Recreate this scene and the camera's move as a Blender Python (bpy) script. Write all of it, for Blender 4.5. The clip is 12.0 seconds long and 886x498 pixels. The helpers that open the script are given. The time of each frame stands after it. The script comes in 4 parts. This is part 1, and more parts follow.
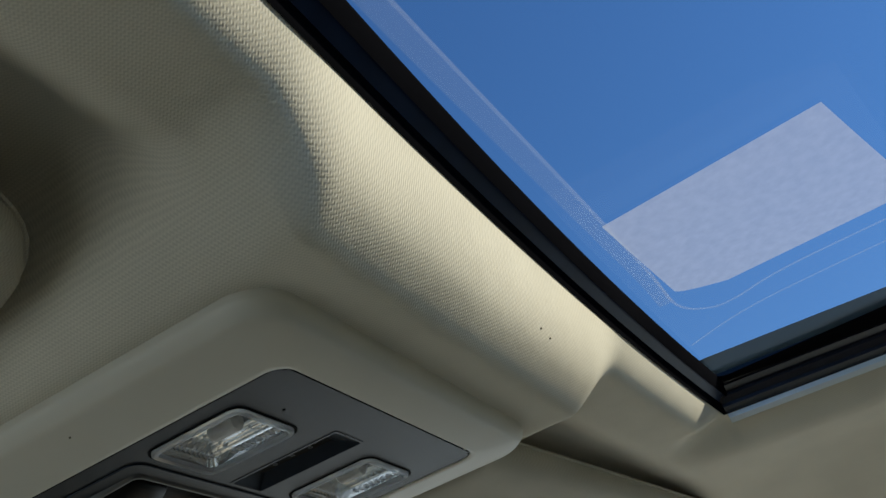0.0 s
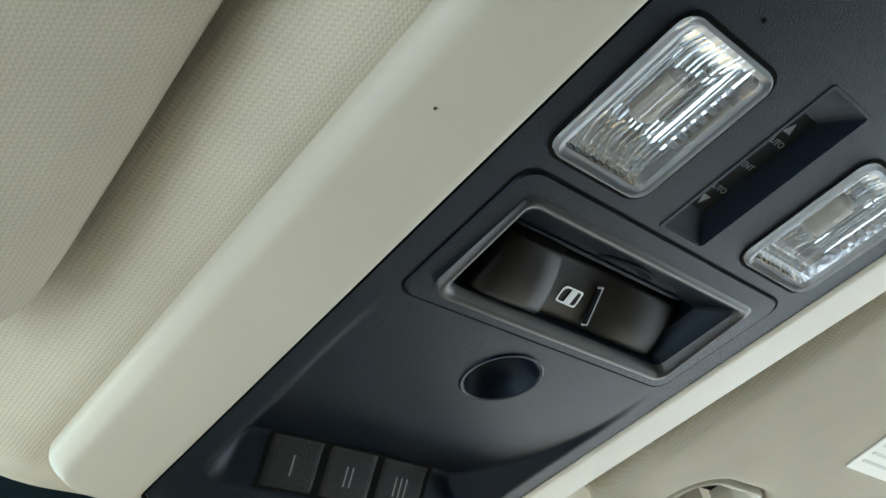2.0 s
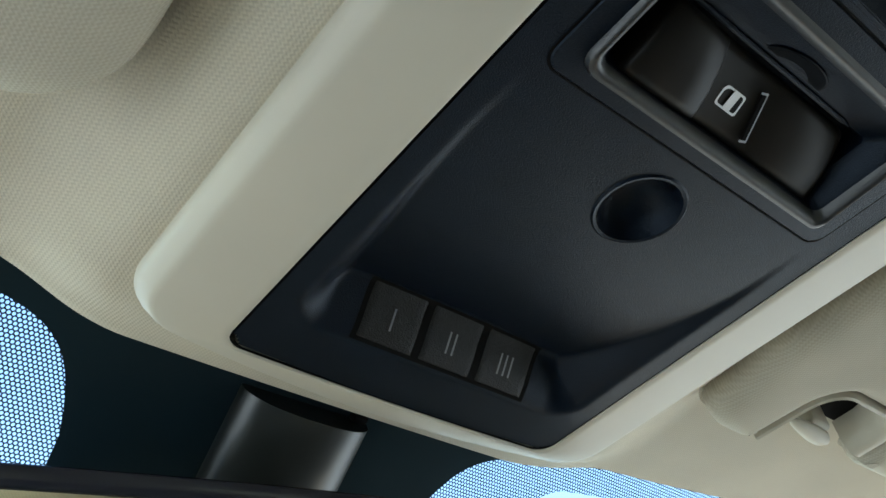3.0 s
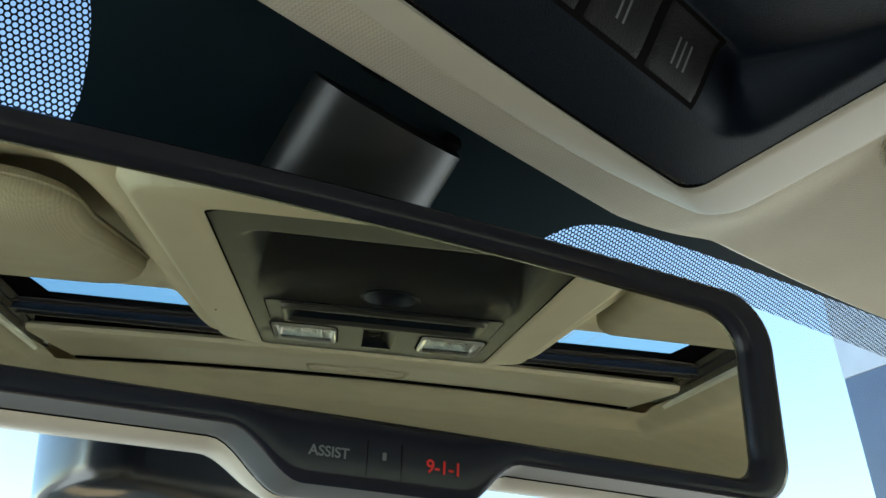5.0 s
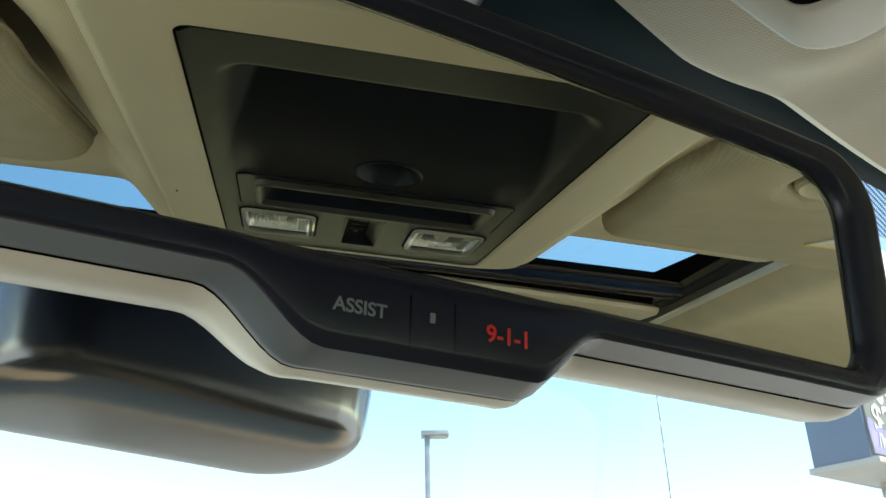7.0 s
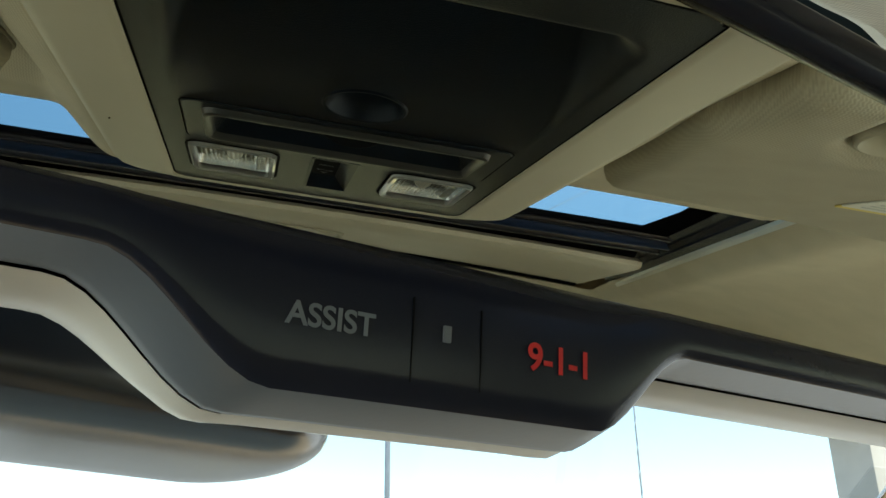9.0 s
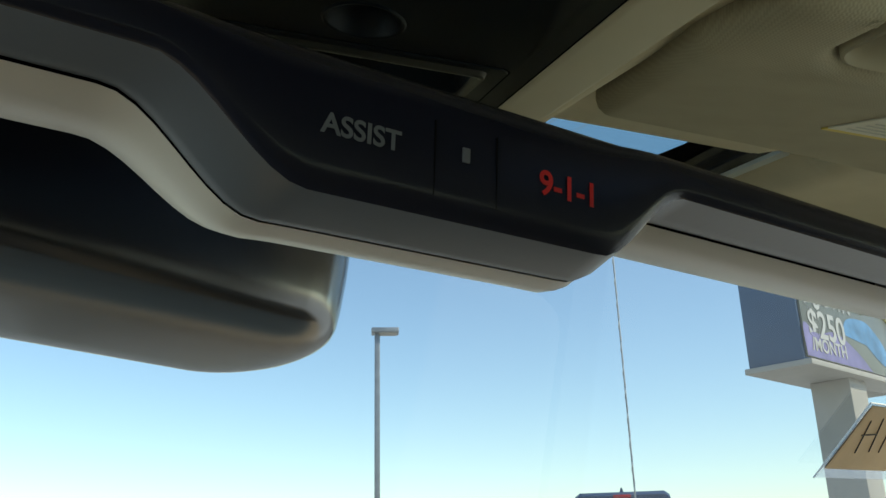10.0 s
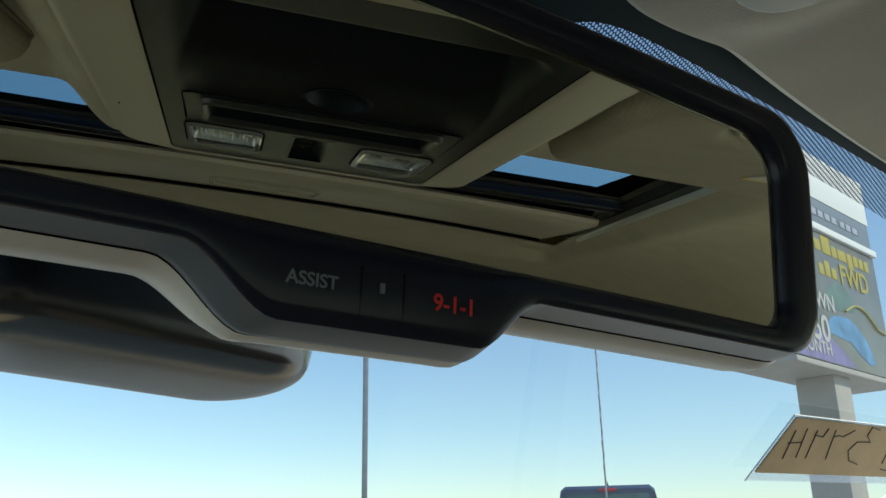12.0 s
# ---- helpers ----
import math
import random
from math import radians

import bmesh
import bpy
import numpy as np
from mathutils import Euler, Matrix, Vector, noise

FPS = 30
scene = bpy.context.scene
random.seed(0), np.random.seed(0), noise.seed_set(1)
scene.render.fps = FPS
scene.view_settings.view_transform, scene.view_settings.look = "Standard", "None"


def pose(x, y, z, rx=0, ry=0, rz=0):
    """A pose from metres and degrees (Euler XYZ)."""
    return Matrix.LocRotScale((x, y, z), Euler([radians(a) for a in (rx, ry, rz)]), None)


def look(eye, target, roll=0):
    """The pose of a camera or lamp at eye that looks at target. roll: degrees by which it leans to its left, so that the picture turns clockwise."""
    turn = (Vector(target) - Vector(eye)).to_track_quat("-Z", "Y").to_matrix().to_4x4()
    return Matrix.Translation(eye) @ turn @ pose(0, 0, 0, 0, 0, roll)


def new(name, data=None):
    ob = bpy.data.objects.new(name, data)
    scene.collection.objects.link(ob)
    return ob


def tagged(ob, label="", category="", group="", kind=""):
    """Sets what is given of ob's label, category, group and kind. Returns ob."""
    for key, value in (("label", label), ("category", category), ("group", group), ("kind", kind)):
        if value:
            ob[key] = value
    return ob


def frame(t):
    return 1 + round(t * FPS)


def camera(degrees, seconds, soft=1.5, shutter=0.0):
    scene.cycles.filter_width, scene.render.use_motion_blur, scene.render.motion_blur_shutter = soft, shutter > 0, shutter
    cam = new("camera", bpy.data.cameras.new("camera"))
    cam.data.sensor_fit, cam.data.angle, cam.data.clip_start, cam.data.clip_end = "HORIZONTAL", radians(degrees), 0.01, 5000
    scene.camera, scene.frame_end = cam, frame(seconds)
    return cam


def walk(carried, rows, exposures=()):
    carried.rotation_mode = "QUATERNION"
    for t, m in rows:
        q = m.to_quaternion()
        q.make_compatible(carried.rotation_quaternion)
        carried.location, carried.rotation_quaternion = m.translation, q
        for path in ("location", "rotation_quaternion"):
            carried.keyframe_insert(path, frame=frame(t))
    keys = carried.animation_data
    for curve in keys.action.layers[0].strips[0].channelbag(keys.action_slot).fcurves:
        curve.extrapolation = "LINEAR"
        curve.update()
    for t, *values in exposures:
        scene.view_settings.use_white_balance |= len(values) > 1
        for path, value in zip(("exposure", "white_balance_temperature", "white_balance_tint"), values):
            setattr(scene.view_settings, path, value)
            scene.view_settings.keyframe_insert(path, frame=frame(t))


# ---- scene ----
cam = camera(53.68, 12.0)
PATH = [
    (0.0, pose(-0.2969, -0.2509, 1.5895, 122.30, 9.42, -59.56)),
    (0.5, pose(-0.2662, -0.1996, 1.5864, 123.64, 10.41, -54.52)),
    (1.0, pose(-0.2286, -0.1668, 1.5871, 124.74, 10.07, -48.62)),
    (1.5, pose(-0.2150, -0.1231, 1.5907, 126.21, 9.32, -43.43)),
    (2.0, pose(-0.1989, -0.0885, 1.5753, 127.47, 8.39, -41.19)),
    (2.5, pose(-0.1897, -0.0505, 1.5616, 128.10, 6.61, -39.85)),
    (3.0, pose(-0.1769, -0.0220, 1.5475, 129.43, 4.77, -39.86)),
    (3.5, pose(-0.1796, 0.0007, 1.5414, 128.18, 2.94, -39.79)),
    (5.5, pose(-0.1396, 0.1013, 1.5535, 119.26, 0.91, -44.66)),
    (6.0, pose(-0.1390, 0.1155, 1.5555, 119.39, 1.13, -45.35)),
    (6.5, pose(-0.1303, 0.1287, 1.5507, 117.75, 1.39, -46.14)),
    (8.5, pose(-0.0865, 0.1797, 1.5874, 113.01, 0.85, -49.10)),
    (9.0, pose(-0.0825, 0.1846, 1.5872, 111.99, 0.65, -49.72)),
    (9.5, pose(-0.0826, 0.1902, 1.5702, 110.26, 1.07, -49.96)),
    (10.0, pose(-0.0868, 0.1866, 1.5686, 109.35, 1.39, -50.32)),
    (10.5, pose(-0.1056, 0.1601, 1.5681, 109.22, 1.44, -50.57)),
    (11.0, pose(-0.1193, 0.1447, 1.5686, 109.22, 1.32, -50.74)),
    (11.5, pose(-0.1201, 0.1451, 1.5706, 109.06, 1.05, -50.97)),
    (12.0, pose(-0.1262, 0.1376, 1.5688, 108.84, 0.99, -51.14)),
]
EXPOSURES = [(0.0, 2.0, 6900, 0), (0.7, 2.72, 7500, 0), (1.5, 3.55, 7300, 0), (2.5, 4.02, 6500, 0), (3.0, 3.43, 6800, 0), (3.5, 3.2, 7200, 0), (5.5, 2.97, 7350, 0), (6.5, 2.95, 7650, 0), (8.5, 2.57, 7350, 0), (9.0, 2.6, 7600, 0), (9.5, 2.28, 8100, 0), (10.0, 1.75, 7450, 0), (10.5, 1.56, 6850, 0), (12.0, 1.54, 7050, 0)]

walk(cam, PATH, EXPOSURES)

# ---- sun, sky ----
world = bpy.data.worlds.new("sky")
scene.world = world
world.use_nodes = True
wn = world.node_tree
sky = wn.nodes.new("ShaderNodeTexSky")
sky.sky_type, sky.sun_disc = "NISHITA", False
SUN_EL, SUN_AZ = 38.0, 158.9
sky.sun_elevation, sky.sun_rotation = radians(SUN_EL), radians(SUN_AZ)
sky.air_density, sky.dust_density, sky.ozone_density = 1.0, 0.15, 4.0
wn.links.new(sky.outputs[0], wn.nodes["Background"].inputs[0])
wn.nodes["Background"].inputs[1].default_value = 0.114
lamp = bpy.data.lights.new("sun", "SUN")
lamp.energy, lamp.angle, lamp.color = 1.6, radians(0.6), (1.0, 0.95, 0.87)
sun = new("sun", lamp)
sv = Vector((math.sin(radians(SUN_AZ)) * math.cos(radians(SUN_EL)), math.cos(radians(SUN_AZ)) * math.cos(radians(SUN_EL)), math.sin(radians(SUN_EL))))
sun.matrix_world = look(sv * 20, (0, 0, 0))

# ---- the frame of the roof: x to the passenger's side, y ahead, z up from the console's face ----
KS = 0.89
ROOF = pose(0, 0, 1.72, -4.61, 0.624, 0)


# ---- mesh helpers ----
from mathutils.geometry import delaunay_2d_cdt


def thing(name, origin, label, category, group="", turn=None, kind=""):
    ob = new(name)
    ob.empty_display_size = 0.02
    ob.matrix_world = ROOF @ Matrix.Translation(Vector(origin) * KS) @ (turn or Matrix())
    return tagged(ob, label, category, group, kind)


def outdoor(name, origin, label, category, yaw=0.0, kind=""):
    ob = new(name)
    ob.matrix_world = pose(*origin, 0, 0, yaw)
    return tagged(ob, label, category, "", kind)


def part(name, bm, material, parent, label="", smooth=True, scale=KS, at=None):
    me = bpy.data.meshes.new(name)
    bmesh.ops.recalc_face_normals(bm, faces=bm.faces)
    if scale != 1.0:
        bmesh.ops.scale(bm, vec=(scale,) * 3, verts=bm.verts)
    for f in bm.faces:
        f.smooth = smooth
    bm.to_mesh(me)
    bm.free()
    if smooth:
        me.set_sharp_from_angle(angle=radians(40))
    me.materials.append(material)
    ob = new(name, me)
    if parent is not None:
        ob.parent = parent
    if at is not None:
        ob.matrix_local = at
    if label:
        tagged(ob, label)
    return ob


def letters(name, text, size, m, material, parent, label="", depth=0.0001, align="CENTER"):
    cu = bpy.data.curves.new(name, "FONT")
    cu.body, cu.size, cu.extrude, cu.align_x, cu.align_y = text, size, depth, align, "CENTER"
    cu.offset = size * 0.02 if size > 0.003 else 0.0
    cu.materials.append(material)
    ob = new(name, cu)
    ob.parent = parent
    ob.matrix_local = m
    if label:
        tagged(ob, label)
    return ob


def rrect(x0, x1, y0, y1, r, n=6):
    """A rounded rectangle, counter-clockwise, 4 * (n + 1) points. r: one radius, or four from (x1, y1) on."""
    rs = r if isinstance(r, (tuple, list)) else (r,) * 4
    out = []
    for k, (cx, cy, sx, sy) in enumerate(((x1, y1, -1, -1), (x0, y1, 1, -1), (x0, y0, 1, 1), (x1, y0, -1, 1))):
        q = rs[k]
        for i in range(n + 1):
            a = radians(90 * k + 90 * i / n)
            out.append((cx + sx * q + q * math.cos(a), cy + sy * q + q * math.sin(a)))
    return out


def loft(rings, cap0=False, cap1=False, closed=True, bm=None):
    bm = bm or bmesh.new()
    rows = [[bm.verts.new(p) for p in ring] for ring in rings]
    n = len(rows[0])
    for a, b in zip(rows, rows[1:]):
        for i in range(n if closed else n - 1):
            j = (i + 1) % n
            bm.faces.new((a[i], a[j], b[j], b[i]))
    if cap0:
        bm.faces.new(rows[0])
    if cap1:
        bm.faces.new(rows[-1])
    return bm


def flat(pts, z):
    return [(x, y, z) for x, y in pts]


def box(x0, x1, y0, y1, z0, z1, bevel=0.0, seg=2, bm=None):
    b = bmesh.new()
    bmesh.ops.create_cube(b, size=1.0)
    for v in b.verts:
        v.co = ((x0 + x1) / 2 + v.co.x * (x1 - x0), (y0 + y1) / 2 + v.co.y * (y1 - y0), (z0 + z1) / 2 + v.co.z * (z1 - z0))
    if bevel:
        bmesh.ops.bevel(b, geom=list(b.edges), offset=bevel, segments=seg, profile=0.5, affect="EDGES")
    if bm is None:
        return b
    tmp = bpy.data.meshes.new("tmp")
    b.to_mesh(tmp)
    bm.from_mesh(tmp)
    bpy.data.meshes.remove(tmp)
    b.free()
    return bm


def tube(path, r, n=8, bm=None):
    """A round bar along points; r: one radius or one for each point."""
    bm = bm or bmesh.new()
    rings = []
    for i, p in enumerate(path):
        p = Vector(p)
        d = (Vector(path[min(i + 1, len(path) - 1)]) - Vector(path[max(i - 1, 0)])).normalized()
        s = d.cross(Vector((0, 0, 1)) if abs(d.z) < 0.9 else Vector((1, 0, 0))).normalized()
        t = s.cross(d)
        q = r[i] if isinstance(r, (tuple, list)) else r
        rings.append([p + (s * math.cos(2 * math.pi * k / n) + t * math.sin(2 * math.pi * k / n)) * q for k in range(n)])
    return loft(rings, True, True, bm=bm)


def sheet(xs, ys, fn, keep=None):
    """A sheet of quads over a grid; fn gives a point for (x, y); keep says which cells stay."""
    bm = bmesh.new()
    grid = {}

    def vert(i, j):
        if (i, j) not in grid:
            grid[i, j] = bm.verts.new(fn(xs[i], ys[j]))
        return grid[i, j]
    for i in range(len(xs) - 1):
        for j in range(len(ys) - 1):
            if keep is None or keep((xs[i] + xs[i + 1]) / 2, (ys[j] + ys[j + 1]) / 2):
                bm.faces.new((vert(i, j), vert(i + 1, j), vert(i + 1, j + 1), vert(i, j + 1)))
    return bm


def steps(*spans):
    """Numbers from span to span: (start, end, step), ..., with the last end."""
    out = []
    for a, b, s in spans:
        n = max(1, round((b - a) / s))
        out += [a + (b - a) * k / n for k in range(n)]
    return out + [spans[-1][1]]


def ease(a, b, x):
    t = min(1.0, max(0.0, (x - a) / (b - a)))
    return t * t * (3 - 2 * t)


# ---- materials ----
def knit_height(nt, co, ribs):
    """Wavy ribs of a fine warp knit: so many ribs a metre, with stitches along them."""
    def op(kind, *vals):
        n = nt.nodes.new("ShaderNodeMath")
        n.operation = kind
        for k, v in enumerate(vals):
            if isinstance(v, (int, float)):
                n.inputs[k].default_value = v
            else:
                nt.links.new(v, n.inputs[k])
        return n.outputs[0]
    sp, no = nt.nodes.new("ShaderNodeSeparateXYZ"), nt.nodes.new("ShaderNodeTexNoise")
    no.inputs["Scale"].default_value, no.inputs["Detail"].default_value = 160, 3
    nt.links.new(co.outputs["Object"], sp.inputs[0])
    nt.links.new(co.outputs["Object"], no.inputs["Vector"])
    x = op("MULTIPLY", sp.outputs[0], 2 * math.pi * ribs)
    y = op("MULTIPLY_ADD", sp.outputs[1], 2 * math.pi * ribs * 0.9, op("MULTIPLY", no.outputs["Fac"], 3.0))
    wob = op("MULTIPLY_ADD", op("SINE", y), 1.1, op("MULTIPLY", no.outputs["Fac"], 4.0))
    rib = op("SINE", op("ADD", x, wob))
    return op("MULTIPLY_ADD", op("SINE", op("ADD", y, op("MULTIPLY", x, 0.5))), 0.35, op("MULTIPLY", rib, 0.65))


def material(name, colour, rough=0.5, metal=0.0, bump=(), spots=0.0, spot_scale=12.0, spec=0.5, coat=0.0, sheen=None):
    """bump: rows of (texture, scale, strength, distance). spots: how far the colour wanders."""
    m = bpy.data.materials.new(name)
    m.use_nodes = True
    nt = m.node_tree
    b = nt.nodes["Principled BSDF"]
    b.inputs["Base Color"].default_value = (*colour, 1)
    b.inputs["Roughness"].default_value = rough
    b.inputs["Metallic"].default_value = metal
    b.inputs["Specular IOR Level"].default_value = spec
    b.inputs["Coat Weight"].default_value = coat
    if sheen:
        b.inputs["Specular Tint"].default_value = (*sheen, 1)
    co = nt.nodes.new("ShaderNodeTexCoord")
    if spots:
        no = nt.nodes.new("ShaderNodeTexNoise")
        no.inputs["Scale"].default_value, no.inputs["Detail"].default_value = spot_scale, 6
        nt.links.new(co.outputs["Object"], no.inputs["Vector"])
        mr = nt.nodes.new("ShaderNodeMapRange")
        mr.inputs[1].default_value, mr.inputs[2].default_value = 0.3, 0.7
        mr.inputs[3].default_value, mr.inputs[4].default_value = 1 - spots, 1 + spots
        nt.links.new(no.outputs["Fac"], mr.inputs[0])
        mx = nt.nodes.new("ShaderNodeVectorMath")
        mx.operation = "SCALE"
        mx.inputs[0].default_value = colour
        nt.links.new(mr.outputs[0], mx.inputs["Scale"])
        nt.links.new(mx.outputs[0], b.inputs["Base Color"])
    last = None
    for kind, scale, strength, dist in bump:
        if kind == "knit":
            out = knit_height(nt, co, scale)
            ra = nt.nodes.new("ShaderNodeMapRange")
            ra.inputs[1].default_value, ra.inputs[2].default_value, ra.inputs[3].default_value, ra.inputs[4].default_value = -1.0, 1.0, 0.85, 1.05
            nt.links.new(out, ra.inputs[0])
            tone = nt.nodes.new("ShaderNodeVectorMath")
            tone.operation = "SCALE"
            nt.links.new(mx.outputs[0], tone.inputs[0])
            nt.links.new(ra.outputs[0], tone.inputs["Scale"])
            nt.links.new(tone.outputs[0], b.inputs["Base Color"])
        else:
            tx = nt.nodes.new("ShaderNodeTexNoise")
            tx.inputs["Scale"].default_value, tx.inputs["Detail"].default_value = scale, 4
            nt.links.new(co.outputs["Object"], tx.inputs["Vector"])
            out = tx.outputs["Fac"]
        bp = nt.nodes.new("ShaderNodeBump")
        bp.inputs["Strength"].default_value, bp.inputs["Distance"].default_value = strength, dist
        nt.links.new(out, bp.inputs["Height"])
        if last:
            nt.links.new(last.outputs[0], bp.inputs["Normal"])
        last = bp
    if last:
        nt.links.new(last.outputs[0], b.inputs["Normal"])
    return m


def glass(name, tint, gloss=1.0, haze=0.0, mottle=0.0):
    """A thin pane: clear tint, with the gloss that grows towards grazing."""
    m = bpy.data.materials.new(name)
    m.use_nodes = True
    nt = m.node_tree
    nt.nodes.remove(nt.nodes["Principled BSDF"])
    out = nt.nodes["Material Output"]
    tr, gl, mix, fr = (nt.nodes.new(k) for k in ("ShaderNodeBsdfTransparent", "ShaderNodeBsdfGlossy", "ShaderNodeMixShader", "ShaderNodeLayerWeight"))
    tr.inputs[0].default_value = (*tint, 1)
    gl.inputs[0].default_value, gl.inputs["Roughness"].default_value = (gloss, gloss, gloss, 1), 0.01
    pw, ad = nt.nodes.new("ShaderNodeMath"), nt.nodes.new("ShaderNodeMath")
    pw.operation, ad.operation = "POWER", "MULTIPLY_ADD"
    pw.inputs[1].default_value, ad.inputs[1].default_value, ad.inputs[2].default_value = 5.0, 0.90, 0.06
    fr.inputs["Blend"].default_value = 0.5
    nt.links.new(fr.outputs["Facing"], pw.inputs[0])
    nt.links.new(pw.outputs[0], ad.inputs[0])
    nt.links.new(ad.outputs[0], mix.inputs[0])
    nt.links.new(tr.outputs[0], mix.inputs[1])
    nt.links.new(gl.outputs[0], mix.inputs[2])
    top = mix
    if haze:
        di, m2 = nt.nodes.new("ShaderNodeBsdfTranslucent"), nt.nodes.new("ShaderNodeMixShader")
        di.inputs[0].default_value = (0.9, 0.9, 0.92, 1)
        m2.inputs[0].default_value = haze
        if mottle:
            no, mr, co = (nt.nodes.new(k) for k in ("ShaderNodeTexNoise", "ShaderNodeMapRange", "ShaderNodeTexCoord"))
            no.inputs["Scale"].default_value, no.inputs["Detail"].default_value = 160, 8
            mr.inputs[1].default_value, mr.inputs[2].default_value = 0.3, 0.7
            mr.inputs[3].default_value, mr.inputs[4].default_value = haze - mottle, haze + mottle
            nt.links.new(co.outputs["Object"], no.inputs["Vector"])
            nt.links.new(no.outputs["Fac"], mr.inputs[0])
            nt.links.new(mr.outputs[0], m2.inputs[0])
        nt.links.new(mix.outputs[0], m2.inputs[1])
        nt.links.new(di.outputs[0], m2.inputs[2])
        top = m2
    nt.links.new(top.outputs[0], out.inputs[0])
    return m


def dotted(name, pitch, radius):
    """Black printed band with rows of clear round holes, staggered."""
    m = bpy.data.materials.new(name)
    m.use_nodes = True
    nt = m.node_tree
    b = nt.nodes["Principled BSDF"]
    b.inputs["Base Color"].default_value, b.inputs["Roughness"].default_value = (0.012, 0.014, 0.016, 1), 0.35
    b.inputs["Specular IOR Level"].default_value = 0.1
    co = nt.nodes.new("ShaderNodeTexCoord")
    sp = nt.nodes.new("ShaderNodeSeparateXYZ")
    nt.links.new(co.outputs["Object"], sp.inputs[0])

    def op(kind, a, c=None):
        n = nt.nodes.new("ShaderNodeMath")
        n.operation = kind
        for i, v in enumerate((a, c)):
            if v is None:
                continue
            if isinstance(v, (int, float)):
                n.inputs[i].default_value = v
            else:
                nt.links.new(v, n.inputs[i])
        return n.outputs[0]
    y = op("MULTIPLY", sp.outputs[1], 1.1547)
    near = None
    for dx, dy in ((0.0, 0.0), (0.5, 0.8660254)):
        u = op("SUBTRACT", op("FRACT", op("ADD", op("DIVIDE", sp.outputs[0], pitch), dx)), 0.5)
        w = op("MULTIPLY", op("SUBTRACT", op("FRACT", op("ADD", op("DIVIDE", y, pitch * 1.7320508), dy / 1.7320508)), 0.5), 1.7320508)
        d = op("SQRT", op("ADD", op("MULTIPLY", u, u), op("MULTIPLY", w, w)))
        near = d if near is None else op("MINIMUM", near, d)
    hole = op("LESS_THAN", near, radius)
    tr, mix = nt.nodes.new("ShaderNodeBsdfTransparent"), nt.nodes.new("ShaderNodeMixShader")
    nt.links.new(hole, mix.inputs[0])
    nt.links.new(b.outputs[0], mix.inputs[1])
    nt.links.new(tr.outputs[0], mix.inputs[2])
    nt.links.new(mix.outputs[0], nt.nodes["Material Output"].inputs[0])
    return m


WEAVE = (("knit", 740, 0.22, 0.0003), ("noise", 60, 0.12, 0.002))
M_HEAD = material("headliner_cloth", (0.60, 0.552, 0.455), 0.9, bump=WEAVE, spots=0.05, spot_scale=25, spec=0.15)
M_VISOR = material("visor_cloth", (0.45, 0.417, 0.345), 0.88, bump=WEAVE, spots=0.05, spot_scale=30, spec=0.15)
M_BEZEL = material("beige_plastic", (0.515, 0.48, 0.405), 0.42, bump=(("noise", 1500, 0.12, 0.0002),), spots=0.03, spot_scale=20, spec=0.35)
# blue in the base and the gloss tint stands in for reflected sky
M_DARK = material("charcoal_grained_plastic", (0.0026, 0.0050, 0.0105), 0.32, bump=(("noise", 2200, 0.4, 0.0004),), spots=0.15, spot_scale=90, spec=0.18, sheen=(0.70, 0.83, 1.0))
# lighter, glossier copy of the panel plastic, carrying the lip's highlight
M_LITLIP = material("charcoal_plastic_lit_copy", (0.020, 0.021, 0.023), 0.34, bump=(("noise", 2000, 0.25, 0.0003),), spots=0.15, spot_scale=90, spec=0.55)
M_BUTTON = material("charcoal_button_plastic", (0.0075, 0.0072, 0.0075), 0.40, bump=(("noise", 1700, 0.55, 0.0005),), spots=0.2, spot_scale=300, spec=0.22)
M_BLACK = material("black_plastic", (0.015, 0.016, 0.025), 0.24, bump=(("noise", 1200, 0.1, 0.0002),), spots=0.1, spec=0.32)
M_ROCKER = material("black_soft_plastic", (0.009, 0.008, 0.007), 0.36, bump=(("noise", 1500, 0.1, 0.0002),), spots=0.1, spec=0.13)
M_POCKET = material("matt_black_pocket", (0.005, 0.006, 0.008), 0.55, bump=(("noise", 1500, 0.15, 0.0002),), spots=0.2, spot_scale=90, spec=0.06)
M_RUBBER = material("black_rubber", (0.004, 0.004, 0.005), 0.75, bump=(("noise", 500, 0.2, 0.0004),), spots=0.2, spec=0.0)
M_SEAM = material("seam_shadow_gap", (0.004, 0.004, 0.004), 0.9, spec=0.1)
M_GREY = material("pale_grey_satin_plastic", (0.52, 0.485, 0.42), 0.38, 0.0, bump=(("noise", 900, 0.1, 0.0002),), spots=0.06, spec=0.5)
M_POD = material("dark_lacquered_pod", (0.008, 0.009, 0.012), 0.20, 0.0, bump=(("noise", 900, 0.03, 0.0002),), spots=0.1, spec=0.5)
M_POD.node_tree.nodes["Principled BSDF"].inputs["IOR"].default_value = 2.2
# darker copy of the beige plastic, with shade put into its colour
M_CLIP = material("shaded_beige_plastic", (0.42, 0.39, 0.32), 0.5, bump=(("noise", 1200, 0.1, 0.0002),), spots=0.06, spot_scale=60, spec=0.3)
M_EDGE = material("satin_slate_plastic", (0.064, 0.072, 0.081), 0.40, bump=(("noise", 900, 0.08, 0.0002),), spots=0.1, spec=0.6)
M_ARM = material("satin_black_plastic", (0.017, 0.020, 0.019), 0.32, bump=(("noise", 1200, 0.1, 0.0002),), spots=0.1, spec=0.70)
M_NAVY = material("navy_gloss_channel", (0.010, 0.022, 0.060), 0.35, spots=0.2, spot_scale=30, spec=0.10)
